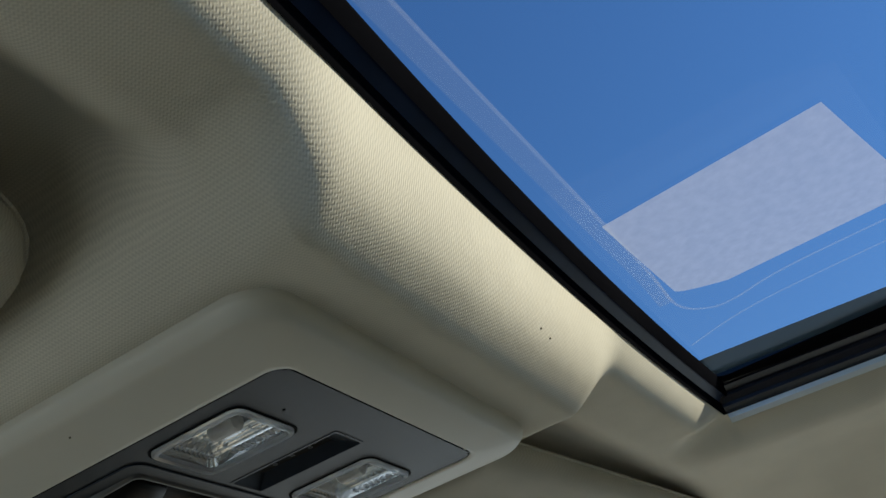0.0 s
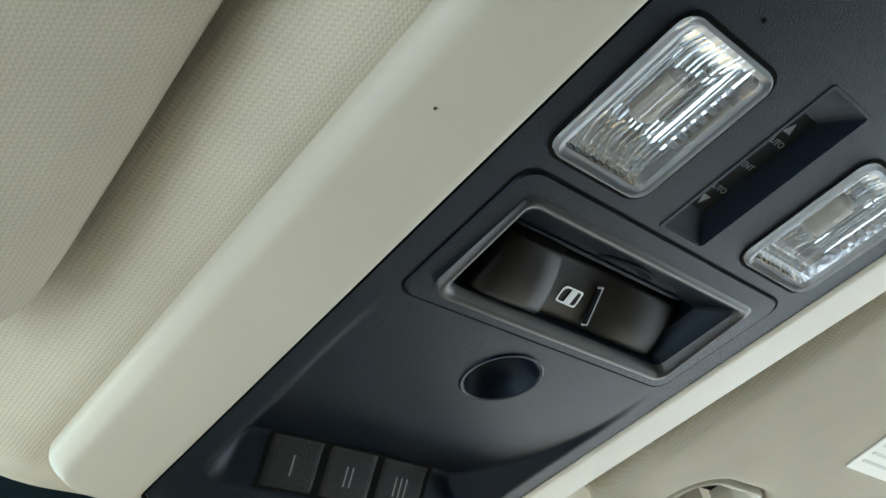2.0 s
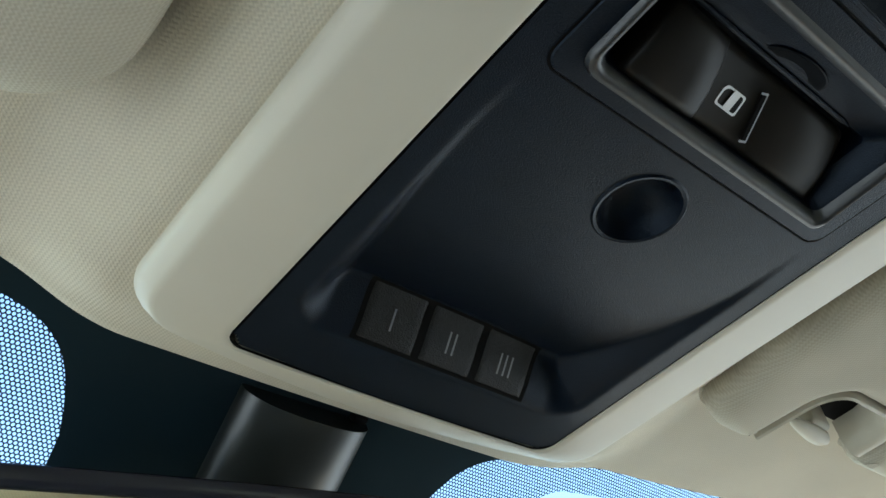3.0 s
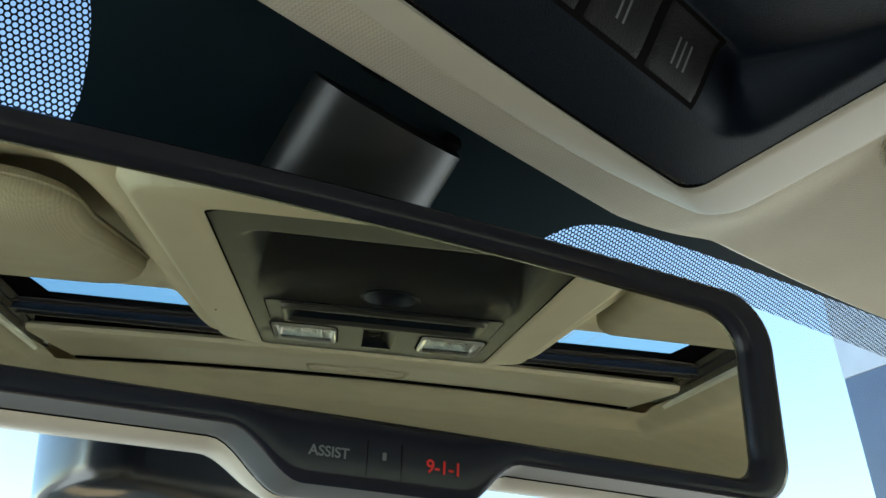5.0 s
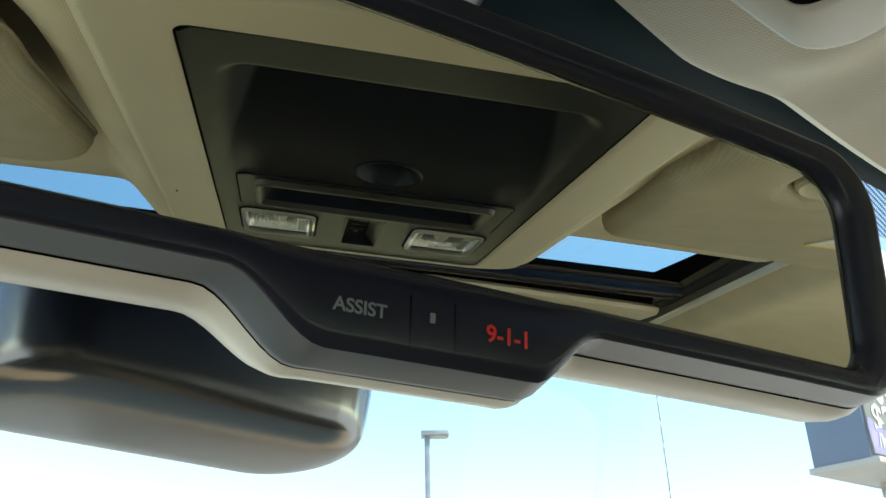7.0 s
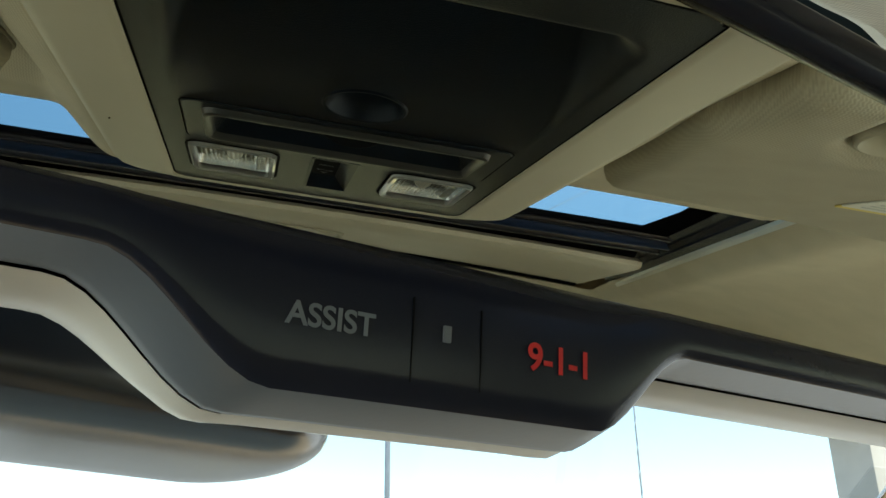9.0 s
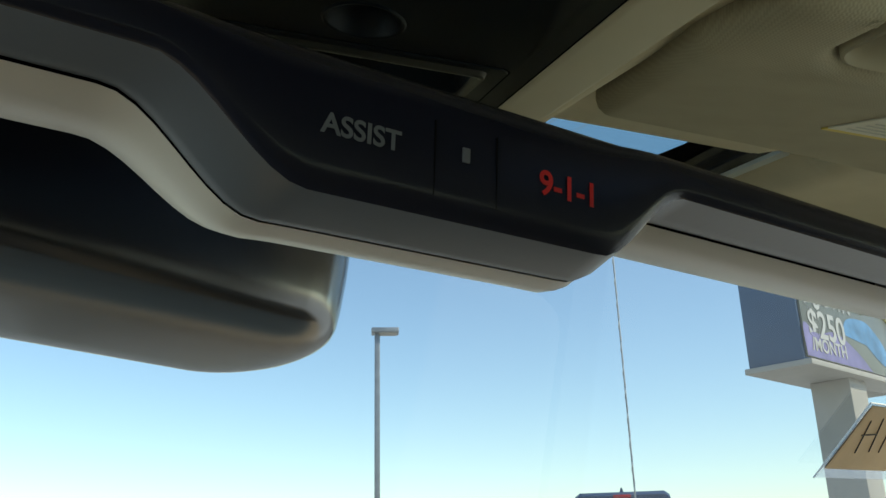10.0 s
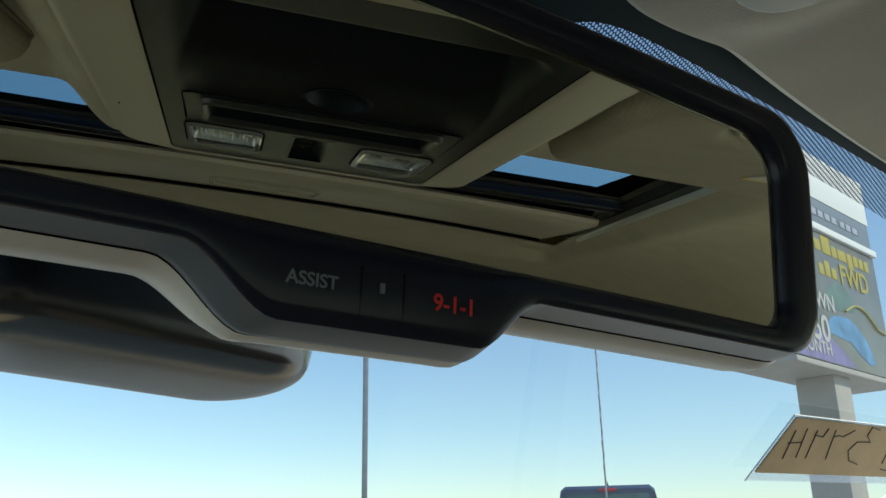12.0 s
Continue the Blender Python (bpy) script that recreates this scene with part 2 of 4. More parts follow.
M_MIRROR = material("mirror_silver", (0.85, 0.83, 0.65), 0.0, 1.0)
M_CHROME = material("lamp_reflector", (0.66, 0.67, 0.69), 0.10, 1.0, bump=(("noise", 200, 0.15, 0.001),), spots=0.06, spot_scale=150)
M_BULB = material("frosted_bulb", (0.42, 0.39, 0.35), 0.3, spots=0.15, spot_scale=200)
M_LENS = glass("lamp_lens", (0.95, 0.96, 0.97), 1.0, 0.03)
M_RIM = glass("lamp_rim", (0.74, 0.76, 0.78), 1.0, 0.38)
M_INK = material("white_print", (0.75, 0.77, 0.80), 0.5)
M_GREYINK = material("grey_print", (0.16, 0.165, 0.17), 0.5)
M_DIMINK = material("dim_blue_grey_print", (0.11, 0.125, 0.15), 0.5)
M_GREYPALE = material("pale_grey_print", (0.36, 0.38, 0.42), 0.5)
M_FAINT = material("faint_grey_print", (0.56, 0.57, 0.56), 0.6)
M_CHINK = material("dim_grey_print", (0.17, 0.18, 0.19), 0.5)
M_RED = material("red_print", (0.75, 0.02, 0.02), 0.5)
M_STAIN = material("dark_stain", (0.10, 0.085, 0.06), 0.9, spec=0.1)
# near-white base carries the sunlight that the trim catches
M_METAL = material("trim_painted_sunlit", (0.86, 0.85, 0.80), 0.3, 0.4, spots=0.05)
# grey tint, deeper than real windscreen glass, dims the sky seen through it
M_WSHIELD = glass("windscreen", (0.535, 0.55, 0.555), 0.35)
M_SUNGLASS = glass("tinted_roof_glass", (0.14, 0.225, 0.335), 0.12)
M_STICKER = glass("frosted_film", (0.62, 0.66, 0.73), 0.1, 0.21, 0.018)
M_GLASSBAND = glass("glass_edge_band", (0.98, 0.98, 0.98), 0.1, 0.030)
# pale haze for reflections drawn as lines on the roof glass
M_GLASSLINE = glass("glass_reflected_line", (0.97, 0.97, 0.97), 0.1, 0.075)
M_PRIVACY = glass("privacy_glass", (0.56, 0.57, 0.55), 0.8)
M_FRIT = material("black_print_band", (0.014, 0.027, 0.035), 0.3, spots=0.2, spot_scale=8, spec=0.06)
M_DOTS = dotted("dotted_print_band", 0.0018, 0.37)
M_ASPHALT = material("concrete_lot", (0.56, 0.535, 0.48), 0.9, bump=(("noise", 90, 0.6, 0.01),), spots=0.25, spot_scale=0.6)
M_CABIN = material("cabin_trim", (0.48, 0.40, 0.29), 0.75, bump=(("noise", 400, 0.2, 0.0005),), spots=0.08, spot_scale=6)
# darker than the side trim, to dim rear bounce and the panel's reflection
M_REAR = material("rear_trim_dimmed", (0.20, 0.165, 0.12), 0.8, bump=(("noise", 400, 0.2, 0.0005),), spots=0.08, spot_scale=6)
M_CARPET = material("tan_carpet", (0.44, 0.345, 0.235), 0.95, bump=(("noise", 300, 0.6, 0.002),), spots=0.2, spot_scale=8)
M_DASH = material("dash_top", (0.50, 0.39, 0.255), 0.7, bump=(("noise", 500, 0.3, 0.0005),), spots=0.1, spot_scale=9)
M_LABEL = material("white_label", (0.75, 0.75, 0.72), 0.6, spots=0.03)
M_YELLOW = material("yellow_label", (0.78, 0.63, 0.18), 0.55, spots=0.05)
M_CARD = material("brown_card", (0.56, 0.40, 0.23), 0.8, bump=(("noise", 300, 0.2, 0.0006),), spots=0.1, spot_scale=25)
M_SLEEVE = glass("clear_sleeve", (0.85, 0.87, 0.88), 1.0, 0.12)
M_PEN = material("dark_pen", (0.05, 0.045, 0.04), 0.7)
M_STEEL = material("galvanised_steel", (0.30, 0.31, 0.32), 0.45, 0.5, spots=0.12, spot_scale=4)
M_COIL = material("bright_steel_wire", (0.70, 0.71, 0.73), 0.25, 0.6, spots=0.1, spot_scale=300)
M_SIGNSIDE = material("sign_cladding", (0.06, 0.11, 0.19), 0.5, spots=0.08, spot_scale=2)
M_SIGNUP = material("sign_upper_cladding", (0.45, 0.50, 0.58), 0.5, spots=0.06, spot_scale=2)
M_SIGNNAME = material("sign_slate_panel", (0.16, 0.19, 0.22), 0.5, spots=0.06, spot_scale=2)
M_SIGNPALE = material("sign_pale_panel", (0.42, 0.385, 0.335), 0.6, spots=0.06, spot_scale=2)
M_SCREEN = material("screen_dark", (0.145, 0.145, 0.12), 0.35, spots=0.15, spot_scale=1.2)
M_SCRYEL = material("screen_yellow", (0.40, 0.32, 0.02), 0.5)
M_SCRPALE = material("screen_pale", (0.48, 0.46, 0.42), 0.5)
M_SCRVIO = material("screen_violet", (0.20, 0.17, 0.34), 0.5, spots=0.3, spot_scale=1.5)
M_SCRBLUE = material("screen_blue", (0.09, 0.24, 0.42), 0.5, spots=0.4, spot_scale=2)
M_TRUCK = material("dark_truck_paint", (0.012, 0.036, 0.10), 0.35, 0.0, spots=0.1, spot_scale=3, coat=0.15)
M_HOOD = material("tan_hood_paint", (0.62, 0.46, 0.29), 0.3, spots=0.05, spot_scale=3, coat=0.4)
M_TYRE = material("tyre_rubber", (0.02, 0.02, 0.02), 0.85, bump=(("noise", 60, 0.4, 0.01),), spots=0.2)
M_DARKGLASS = material("dark_window", (0.06, 0.12, 0.11), 0.05, spots=0.2, spot_scale=2)
M_OLIVE = material("screen_olive", (0.36, 0.32, 0.10), 0.5, spots=0.2, spot_scale=3)
M_TEAL = material("screen_teal", (0.10, 0.17, 0.14), 0.5, spots=0.3, spot_scale=2)
M_BRAKE = material("red_lens", (0.45, 0.01, 0.015), 0.25)

# ---- ground ----
ground = part("ground", sheet(steps((-3000, -60, 490), (-60, 60, 10), (60, 3000, 490)), steps((-3000, -60, 490), (-60, 60, 10), (60, 3000, 490)),
              lambda x, y: (x, y, 0.0)), M_ASPHALT, None, scale=1.0)
tagged(ground, "pale concrete parking lot reaching the horizon", "ground", kind="structure")


# ---- headliner ----
def roof_edge(y):
    return 0.371 + 0.125 * max(0.0, -0.172 - y)


def roof_xy(a, b):
    """The warped grid of the roof: |a| = 0.40 is the side edge of the opening, b = -0.167 its front edge."""
    e = roof_edge(b)
    s = 1 if a > 0 else -1
    x = a * e / 0.40 if abs(a) <= 0.40 else s * (e + (abs(a) - 0.40) * (0.78 - e) / 0.38)
    w = ease(-0.02, -0.12, b) * ease(-0.6, -0.3, b)
    return x, b - 0.095 * x * x * w - 0.40 * x * x * ease(-0.56, -0.66, b) * ease(-0.95, -0.72, b)


def head_z(a, b):
    x, y = roof_xy(a, b)
    ax = abs(x)
    z = 0.040 + 0.004 * ease(0.06, -0.05, b) - 0.10 * ease(0.45, 0.80, ax) - 0.012 * ease(0.10, 0.24, b)
    rim = max((0.15 * min(1.0, max(0.0, (-0.045 - b) / 0.122)) ** 1.5 + 0.85 * min(1.0, max(0.0, (-0.148 - b) / 0.019)) ** 1.8) * ease(0.44, 0.40, abs(a)), ease(0.44, 0.400, abs(a)) ** 1.4 * ease(-0.10, -0.17, b) * ease(0.34, 0.40, abs(a))) * ease(-0.86, -0.72, b)
    z += (0.0645 - 0.0055 * ease(-0.62, -0.675, b) - z) * rim
    z += (0.034 if x < 0 else 0.018) * ease(0.143, 0.161, ax) * ease(0.150, 0.100, b) * ease(-0.118, -0.070, b)
    block = ease(0.168, 0.119, ax)
    if b < -0.1:
        s = (-0.1320 - b) / 0.0350
        block *= 1 - min(1.0, max(0.0, s)) ** 1.30 if s > 0 else 1.0
    low = 0.0138 + 0.009 * ease(0.222, 0.262, b) ** 1.2
    z += (low - z) * block
    return z


def lip(x):
    return 0.2445 + 0.0040 * ease(0.10, 0.14, x) + 0.0140 * ease(0.160, 0.100, abs(x)) - 0.0040 * ease(0.10, 0.14, x) * ease(0.160, 0.100, x) - 0.13 * max(0.0, abs(x) - 0.15) ** 1.3 - 0.10 * x * x


def head_point(a, b):
    x, y = roof_xy(a, b)
    if b > 0.19:
        y = 0.19 + (b - 0.19) / 0.07 * (lip(x) - 0.19)
    z = head_z(a, b)
    return (x, y, z)


def in_opening(a, b):
    return abs(a) < 0.40 and -0.675 < b < -0.167


ha = steps((-0.78, -0.46, 0.03), (-0.46, -0.2, 0.012), (-0.2, 0.2, 0.004), (0.2, 0.40, 0.01), (0.40, 0.46, 0.01), (0.46, 0.78, 0.03))
ha = sorted(set(round(v, 5) for v in ha) | {-0.40, 0.40})
hb = steps((-2.47, -0.90, 0.1), (-0.90, -0.675, 0.015), (-0.675, -0.2, 0.025), (-0.2, -0.167, 0.0033), (-0.167, -0.1, 0.0033), (-0.1, 0.19, 0.008), (0.19, 0.26, 0.005))
head = thing("ceiling", (0, 0, 0), "beige woven cloth headliner with a sunroof opening", "ceiling", kind="structure")
bm = sheet(ha, hb, head_point, lambda a, b: not in_opening(a, b) and not (abs(a) < 0.108 and -0.104 < b < 0.21))
# the cloth rolls up over the front lip
front = [e for e in bm.edges if e.is_boundary and all(v.co.y > 0.15 and abs(v.co.x) < 0.70 for v in e.verts)]
for dy, dz in ((0.004, 0.004), (0.001, 0.010), (-0.006, 0.020)):
    got = bmesh.ops.extrude_edge_only(bm, edges=front)["geom"]
    for v in (g for g in got if isinstance(g, bmesh.types.BMVert)):
        v.co += Vector((0, dy, dz))
    front = [g for g in got if isinstance(g, bmesh.types.BMEdge)]
part("headliner", bm, M_HEAD, head)
for a, q in ((0.0540, -0.1548), (0.0665, -0.1540)):
    dot = bmesh.new()
    bmesh.ops.create_uvsphere(dot, u_segments=8, v_segments=6, radius=0.0006)
    bmesh.ops.translate(dot, vec=head_point(a, q), verts=dot.verts)
    part("stain", dot, M_STAIN, head, "tiny dark stain")
# ---- roof skin that keeps the daylight out above the cloth ----
bm = sheet(sorted(set(ha)), hb, lambda a, b: (*roof_xy(a, b), 0.115 - 0.13 * ease(0.4, 0.85, abs(roof_xy(a, b)[0]))), lambda a, b: not (abs(a) < 0.40 and -0.56 < b < -0.167) and b < 0.2)
roof = thing("roof_skin", (0, 0, 0.115), "pale painted steel roof panel of the car", "car roof", kind="structure")
part("panel", bm, M_HOOD, roof, at=Matrix.Translation((0, 0, -0.115 * KS)))

# ---- sunroof ----
sr = thing("sunroof", (0, -0.17, 0.063), "closed tinted glass sunroof with black seals and rails", "sunroof", kind="structure")
off = Vector((0, 0.17, -0.063))


def front_y(x):
    return -0.167 - 0.095 * x * x


def strip(y0, z0, y1, z1, w=0.40):
    """A cross strip that follows the front edge of the opening."""
    rows = []
    for a in steps((-w, w, 0.02)):
        x = a * 0.369 / 0.40
        rows.append([Vector((x, front_y(x) - d, z)) + off for d, z in ((y0, z0), (y0, z0 + 0.002), (y1, z1 + 0.002), (y1, z1))])
    return loft(rows, True, True)


part("front_seal", strip(0.0004, 0.0640, 0.0035, 0.0690), M_RUBBER, sr, "black rubber seal")
part("front_channel", strip(0.0030, 0.071, 0.0110, 0.076), M_NAVY, sr, "glossy navy drip channel")
part("front_bead", strip(0.0105, 0.0725, 0.0150, 0.080), M_RUBBER, sr, "black rubber bead")


def rail(d0, z0, d1, z1, side, y0=-0.17, y1=-0.69):
    rows = []
    for k in range(24):
        b = y0 + (y1 - y0) * k / 23
        e = roof_edge(b)
        y = b - 0.095 * e * e * ease(-0.6, -0.3, b)
        rows.append([Vector((side * (e - d), y, z)) + off for d, z in ((d0, z0), (d0, z0 + 0.004), (d1, z1 + 0.004), (d1, z1))])
    return loft(rows, True, True)


for side in (1, -1):
    part("side_trim", rail(-0.0026, 0.0572, 0.0006, 0.0604, side, y1=-0.67), M_METAL, sr, "thin edge trim, painted near-white as if sunlit")
    for d0, z0, d1, z1, m in ((0.001, 0.0640, 0.010, 0.0670, M_BLACK), (0.009, 0.0690, 0.016, 0.0730, M_BLACK), (0.015, 0.0750, 0.025, 0.0780, M_BLACK), (0.024, 0.0790, 0.034, 0.0815, M_BLACK)):
        part("rail", rail(d0, z0, d1, z1, side), m, sr)


def pane_pt(x, y):
    return (x, y - 0.095 * x * x * ease(-0.6, -0.3, y), 0.088 - 0.05 * x * x)


p = part("glass_pane", sheet(steps((-0.38, 0.38, 0.02)), steps((-0.60, -0.1765, 0.03)), lambda x, y: Vector(pane_pt(x, y)) + off), M_SUNGLASS, sr, "tinted glass pane")
p.visible_shadow = False


def ribbon(path, wide, drop):
    """A thin strip on the underside of the glass, along points of the plan."""
    rows = []
    for k, (x, y) in enumerate(path):
        ax, ay = path[max(k - 1, 0)]
        bx, by = path[min(k + 1, len(path) - 1)]
        ln = math.hypot(bx - ax, by - ay)
        nx, ny = -(by - ay) / ln * wide / 2, (bx - ax) / ln * wide / 2
        rows.append([Vector(pane_pt(x + q * nx, y + q * ny)) + off + Vector((0, 0, -drop)) for q in (-1, 1)])
    return loft(rows, closed=False)


def bend(pts, n=8):
    """A smooth line through points."""
    out = []
    for k in range(len(pts) - 1):
        p0, p1, p2, p3 = (Vector(pts[min(max(k + d, 0), len(pts) - 1)]) for d in (-1, 0, 1, 2))
        for i in range(n):
            t = i / n
            out.append(tuple(0.5 * (2 * p1 + (p2 - p0) * t + (2 * p0 - 5 * p1 + 4 * p2 - p3) * t * t + (3 * p1 - p0 - 3 * p2 + p3) * t ** 3)))
    return out + [tuple(pts[-1])]


# reflections in the roof glass, drawn as thin pale ribbons
FRONT_LINE = bend(((-0.34, -0.1830), (-0.13, -0.1932), (0.02, -0.1992), (0.14, -0.2010), (0.198, -0.1998), (0.221, -0.2140), (0.2245, -0.2320), (0.2150, -0.2760), (0.2140, -0.3950)))
part("reflected_line", ribbon(FRONT_LINE, 0.0020, 0.0006), M_GLASSLINE, sr, "pale reflection line drawn under the glass").visible_shadow = False
part("reflected_line", ribbon(bend(((0.2640, -0.1860), (0.2490, -0.2250), (0.2430, -0.2720), (0.2410, -0.3950))), 0.0016, 0.0006), M_GLASSLINE, sr, "pale reflection line drawn under the glass").visible_shadow = False
part("edge_band", ribbon(bend(((-0.34, -0.1800), (-0.13, -0.1875), (0.02, -0.1938), (0.14, -0.1965), (0.19, -0.1950))), 0.0095, 0.0012), M_GLASSBAND, sr, "pale band along the glass edge").visible_shadow = False


# black printed border under the glass, with a rounded opening
def border(x0, y0, y1, r):
    out = []
    ring_ = rrect(-x0, x0, y0, y1, r, 8)
    for (ax, ay), (bx, by) in zip(ring_, ring_[1:] + ring_[:1]):
        m = max(1, int(math.hypot(0.47 * 2 if abs(bx - ax) > 0.3 else 0, 0) / 0.04)) if abs(bx - ax) > 0.3 else 1
        out += [(ax + (bx - ax) * k / m, ay + (by - ay) * k / m) for k in range(m)]
    return [Vector(pane_pt(x, y)) + off + Vector((0, 0, -0.0022)) for x, y in out]


part("glass_border", loft([border(0.334, -0.402, -0.1800, (0.012, 0.012, 0.028, 0.028)), border(0.46, -0.50, -0.150, 0.002)]), M_RUBBER, sr, "black printed glass border")
def film_pt(u, v):
    """From the front edge (v = 0) to the rear (v = 1), u across; the front outer corner is rounded off."""
    x0, x1 = 0.0725 - 0.009 * v, 0.194 - 0.002 * v
    x = x0 + (x1 - x0) * u
    y0, y1 = -0.1990 - 0.06 * (x - 0.073) - 0.030 * max(0.0, u - 0.86) ** 1.5 / 0.0524, -0.3240 - 0.26 * (x - 0.0636)
    return Vector(pane_pt(x, y0 + (y1 - y0) * v)) + off + Vector((0, 0, -0.002))


p = part("frosted_film", sheet(steps((0, 0.86, 0.1), (0.86, 1, 0.014)), steps((0, 1, 0.1)), film_pt), M_STICKER, sr, "frosted white film on the glass")
p.visible_shadow = False
# dark rear cross member, then the shade with its finger slot
part("cross_member", sheet(steps((-0.46, 0.46, 0.046)), steps((-0.64, -0.405, 0.02)), lambda x, y: Vector((x, y, 0.0835 - 0.008 * ease(-0.42, -0.56, y))) + off),
     M_RUBBER, sr, "black cross member behind the glass")
part("cross_bead", loft([[Vector((x, -0.40 + dy, 0.083 + dz)) + off for dy, dz in ((0.004, 0), (0, -0.004), (-0.005, -0.003), (-0.006, 0.002))] for x in steps((-0.37, 0.37, 0.05))], True, True), M_RUBBER, sr, "black rubber bead")
for y, z, r, m in ((-0.418, 0.0795, 0.0050, M_BLACK), (-0.440, 0.0775, 0.0075, M_NAVY), (-0.468, 0.0755, 0.0060, M_BLACK)):
    part("cross_rib", tube([Vector((x, y, z)) + off for x in steps((-0.42, 0.42, 0.06))], r, 10), m, sr, "dark rib of the cross member")
shade_y = lambda x: -0.505 - 0.17 * x * x
rows = []
for x in steps((-0.405, 0.405, 0.03)):
    f = shade_y(x)
    rows.append([Vector((x, y, z)) + off for y, z in ((f - 0.002, 0.074), (f + 0.002, 0.070), (f, 0.065), (f - 0.006, 0.0625), (f - 0.05, 0.0622), (-0.80, 0.0640), (-0.802, 0.067))])
shade = part("shade", loft(rows, closed=False), M_BEZEL, sr, "beige sliding sunshade, pushed back")
# added black strip draws the dark gap between sunshade and headliner
part("rear_gap_strip", loft([[Vector((x, -0.6735 - 0.40 * x * x + dy, z)) + off for dy, z in ((0.010, 0.0632), (0.009, 0.0612), (0.001, 0.0606), (-0.004, 0.0632))] for x in steps((-0.40, 0.40, 0.02))], True, True), M_RUBBER, sr, "black strip added for the dark gap below the sunshade")
# the slot's shade is put into its darker beige, so the recess shows
slot = [flat(rrect(-0.072 + k, 0.062 - k, -0.640 + k, -0.580 - k, 0.010), z) for k, z in ((0, 0.0620), (0.002, 0.0600), (0.005, 0.0602), (0.007, 0.0650))]
part("finger_slot", loft([[Vector(p) + off for p in r] for r in slot], cap1=True), M_CLIP, shade)

# ---- overhead console ----
con = thing("overhead_console", (0, 0.055, 0.0), "beige-framed charcoal overhead console on the headliner", "overhead console")
CO = Vector((0, -0.055, 0))


def put(rings):
    return [[Vector(p) + CO for p in r] for r in rings]


def bowed(pts, by):
    """Bows the front and rear edges of an outline outwards at the middle."""
    return [(x, y + (by * (1 - (x / 0.118) ** 2) if y > 0.15 else 0.0)) for x, y in pts]


OUT_A = rrect(-0.1172, 0.1172, -0.1112, 0.2235, (0.016, 0.016, 0.020, 0.020), 8)
OUT_B = rrect(-0.0808, 0.0808, -0.0888, 0.2155, (0.008, 0.008, 0.009, 0.009), 8)
COUNT = [max(1, round(math.hypot(b[0] - a[0], b[1] - a[1]) / 0.006)) for a, b in zip(OUT_B, OUT_B[1:] + OUT_B[:1])]


def dense(pts):
    return [(a[0] + (b[0] - a[0]) * k / m, a[1] + (b[1] - a[1]) * k / m) for a, b, m in zip(pts, pts[1:] + pts[:1], COUNT) for k in range(m)]


def ring(k, z):
    """From the frame's outer edge (k = 0) to the panel's edge (k = 1)."""
    a, b = bowed(dense(OUT_A), 0.0125), bowed(dense(OUT_B), 0.0030)
    return [(p[0] + (q[0] - p[0]) * k, p[1] + (q[1] - p[1]) * k, z) for p, q in zip(a, b)]


part("frame", loft(put([ring(0.0, 0.020), ring(0.0, 0.0112), ring(0.015, 0.0098), ring(0.04, 0.0084), ring(0.14, 0.0050), ring(0.18, 0.0041), ring(0.23, 0.0036), ring(0.45, 0.0022), ring(0.9, -0.0006), ring(0.97, -0.0007), ring(1.0, -0.0002), ring(1.0, 0.004)])), M_BEZEL, con, "smooth beige plastic frame")
speck = bmesh.new()
bmesh.ops.create_uvsphere(speck, u_segments=8, v_segments=6, radius=0.0005)
bmesh.ops.translate(speck, vec=(-0.1026, 0.0046 - 0.055, 0.0022), verts=speck.verts)
part("speck", speck, M_STAIN, con, "tiny dark mark")
part("gap", loft(put([ring(0.99, 0.0003), ring(1.06, 0.0010)])), M_SEAM, con)
part("backing", loft(put([ring(0.2, 0.0085), ring(0.2, 0.028)]), cap1=True), M_SEAM, con, "dark hollow behind the panel")


def tray_z(x, y):
    """The face of the panel: flat, with the scoop of the glasses tray at its front end."""
    t = min(1.0, max(0.0, (y - 0.068) / 0.106))
    ramp = 0.0178 * (0.14 * t + 0.86 * t ** 2.6) * (1 - 0.16 * (x / 0.07) ** 2)
    # walls on three sides, with rounded front corners
    ex, ey = abs(x) - 0.0712 + 0.016, y - 0.1945 + 0.016
    out = math.hypot(max(ex, 0.0), max(ey, 0.0)) + min(max(ex, ey), 0.0) - 0.016
    side = 0.0185 * ease(0.0, 0.0225 - 0.010 * ease(0.150, 0.085, y), -out)
    h = max(0.0, 0.0014 - abs(ramp - side)) / 0.0014
    return max(0.0, min(ramp, side) - h * h * 0.00035)


LAMP_X, LAMP_Y = (0.0275, 0.0692), (-0.0553, -0.0022)


def panel_keep(x, y):
    if LAMP_X[0] + 0.001 < abs(x) < LAMP_X[1] - 0.001 and LAMP_Y[0] + 0.001 < y < LAMP_Y[1] - 0.001:
        return False
    if abs(x) < 0.0108 and -0.0630 < y < 0.0008:
        return False
    if abs(x) < 0.0640 and 0.006 < y < 0.0605:
        return False
    if ((x - 0.0012) / 0.0148) ** 2 + ((y - 0.0890) / 0.0148) ** 2 < 1:
        return False
    # corners follow the frame
    ex, ey = abs(x) - 0.0714, max(y - 0.2064, -0.0794 - y)
    return not (ex > 0 and ey > 0 and ex * ex + ey * ey > 0.0085 ** 2)


part("panel", sheet(steps((-0.0796, 0.0796, 0.00136)), steps((-0.0876, 0.07, 0.0018), (0.07, 0.2144, 0.0013)), lambda x, y: Vector((x, y + (0.0028 * (1 - (x / 0.08) ** 2) * ease(0.197, 0.214, y)), tray_z(x, y))) + CO, panel_keep), M_DARK, con, "charcoal grained plastic panel")

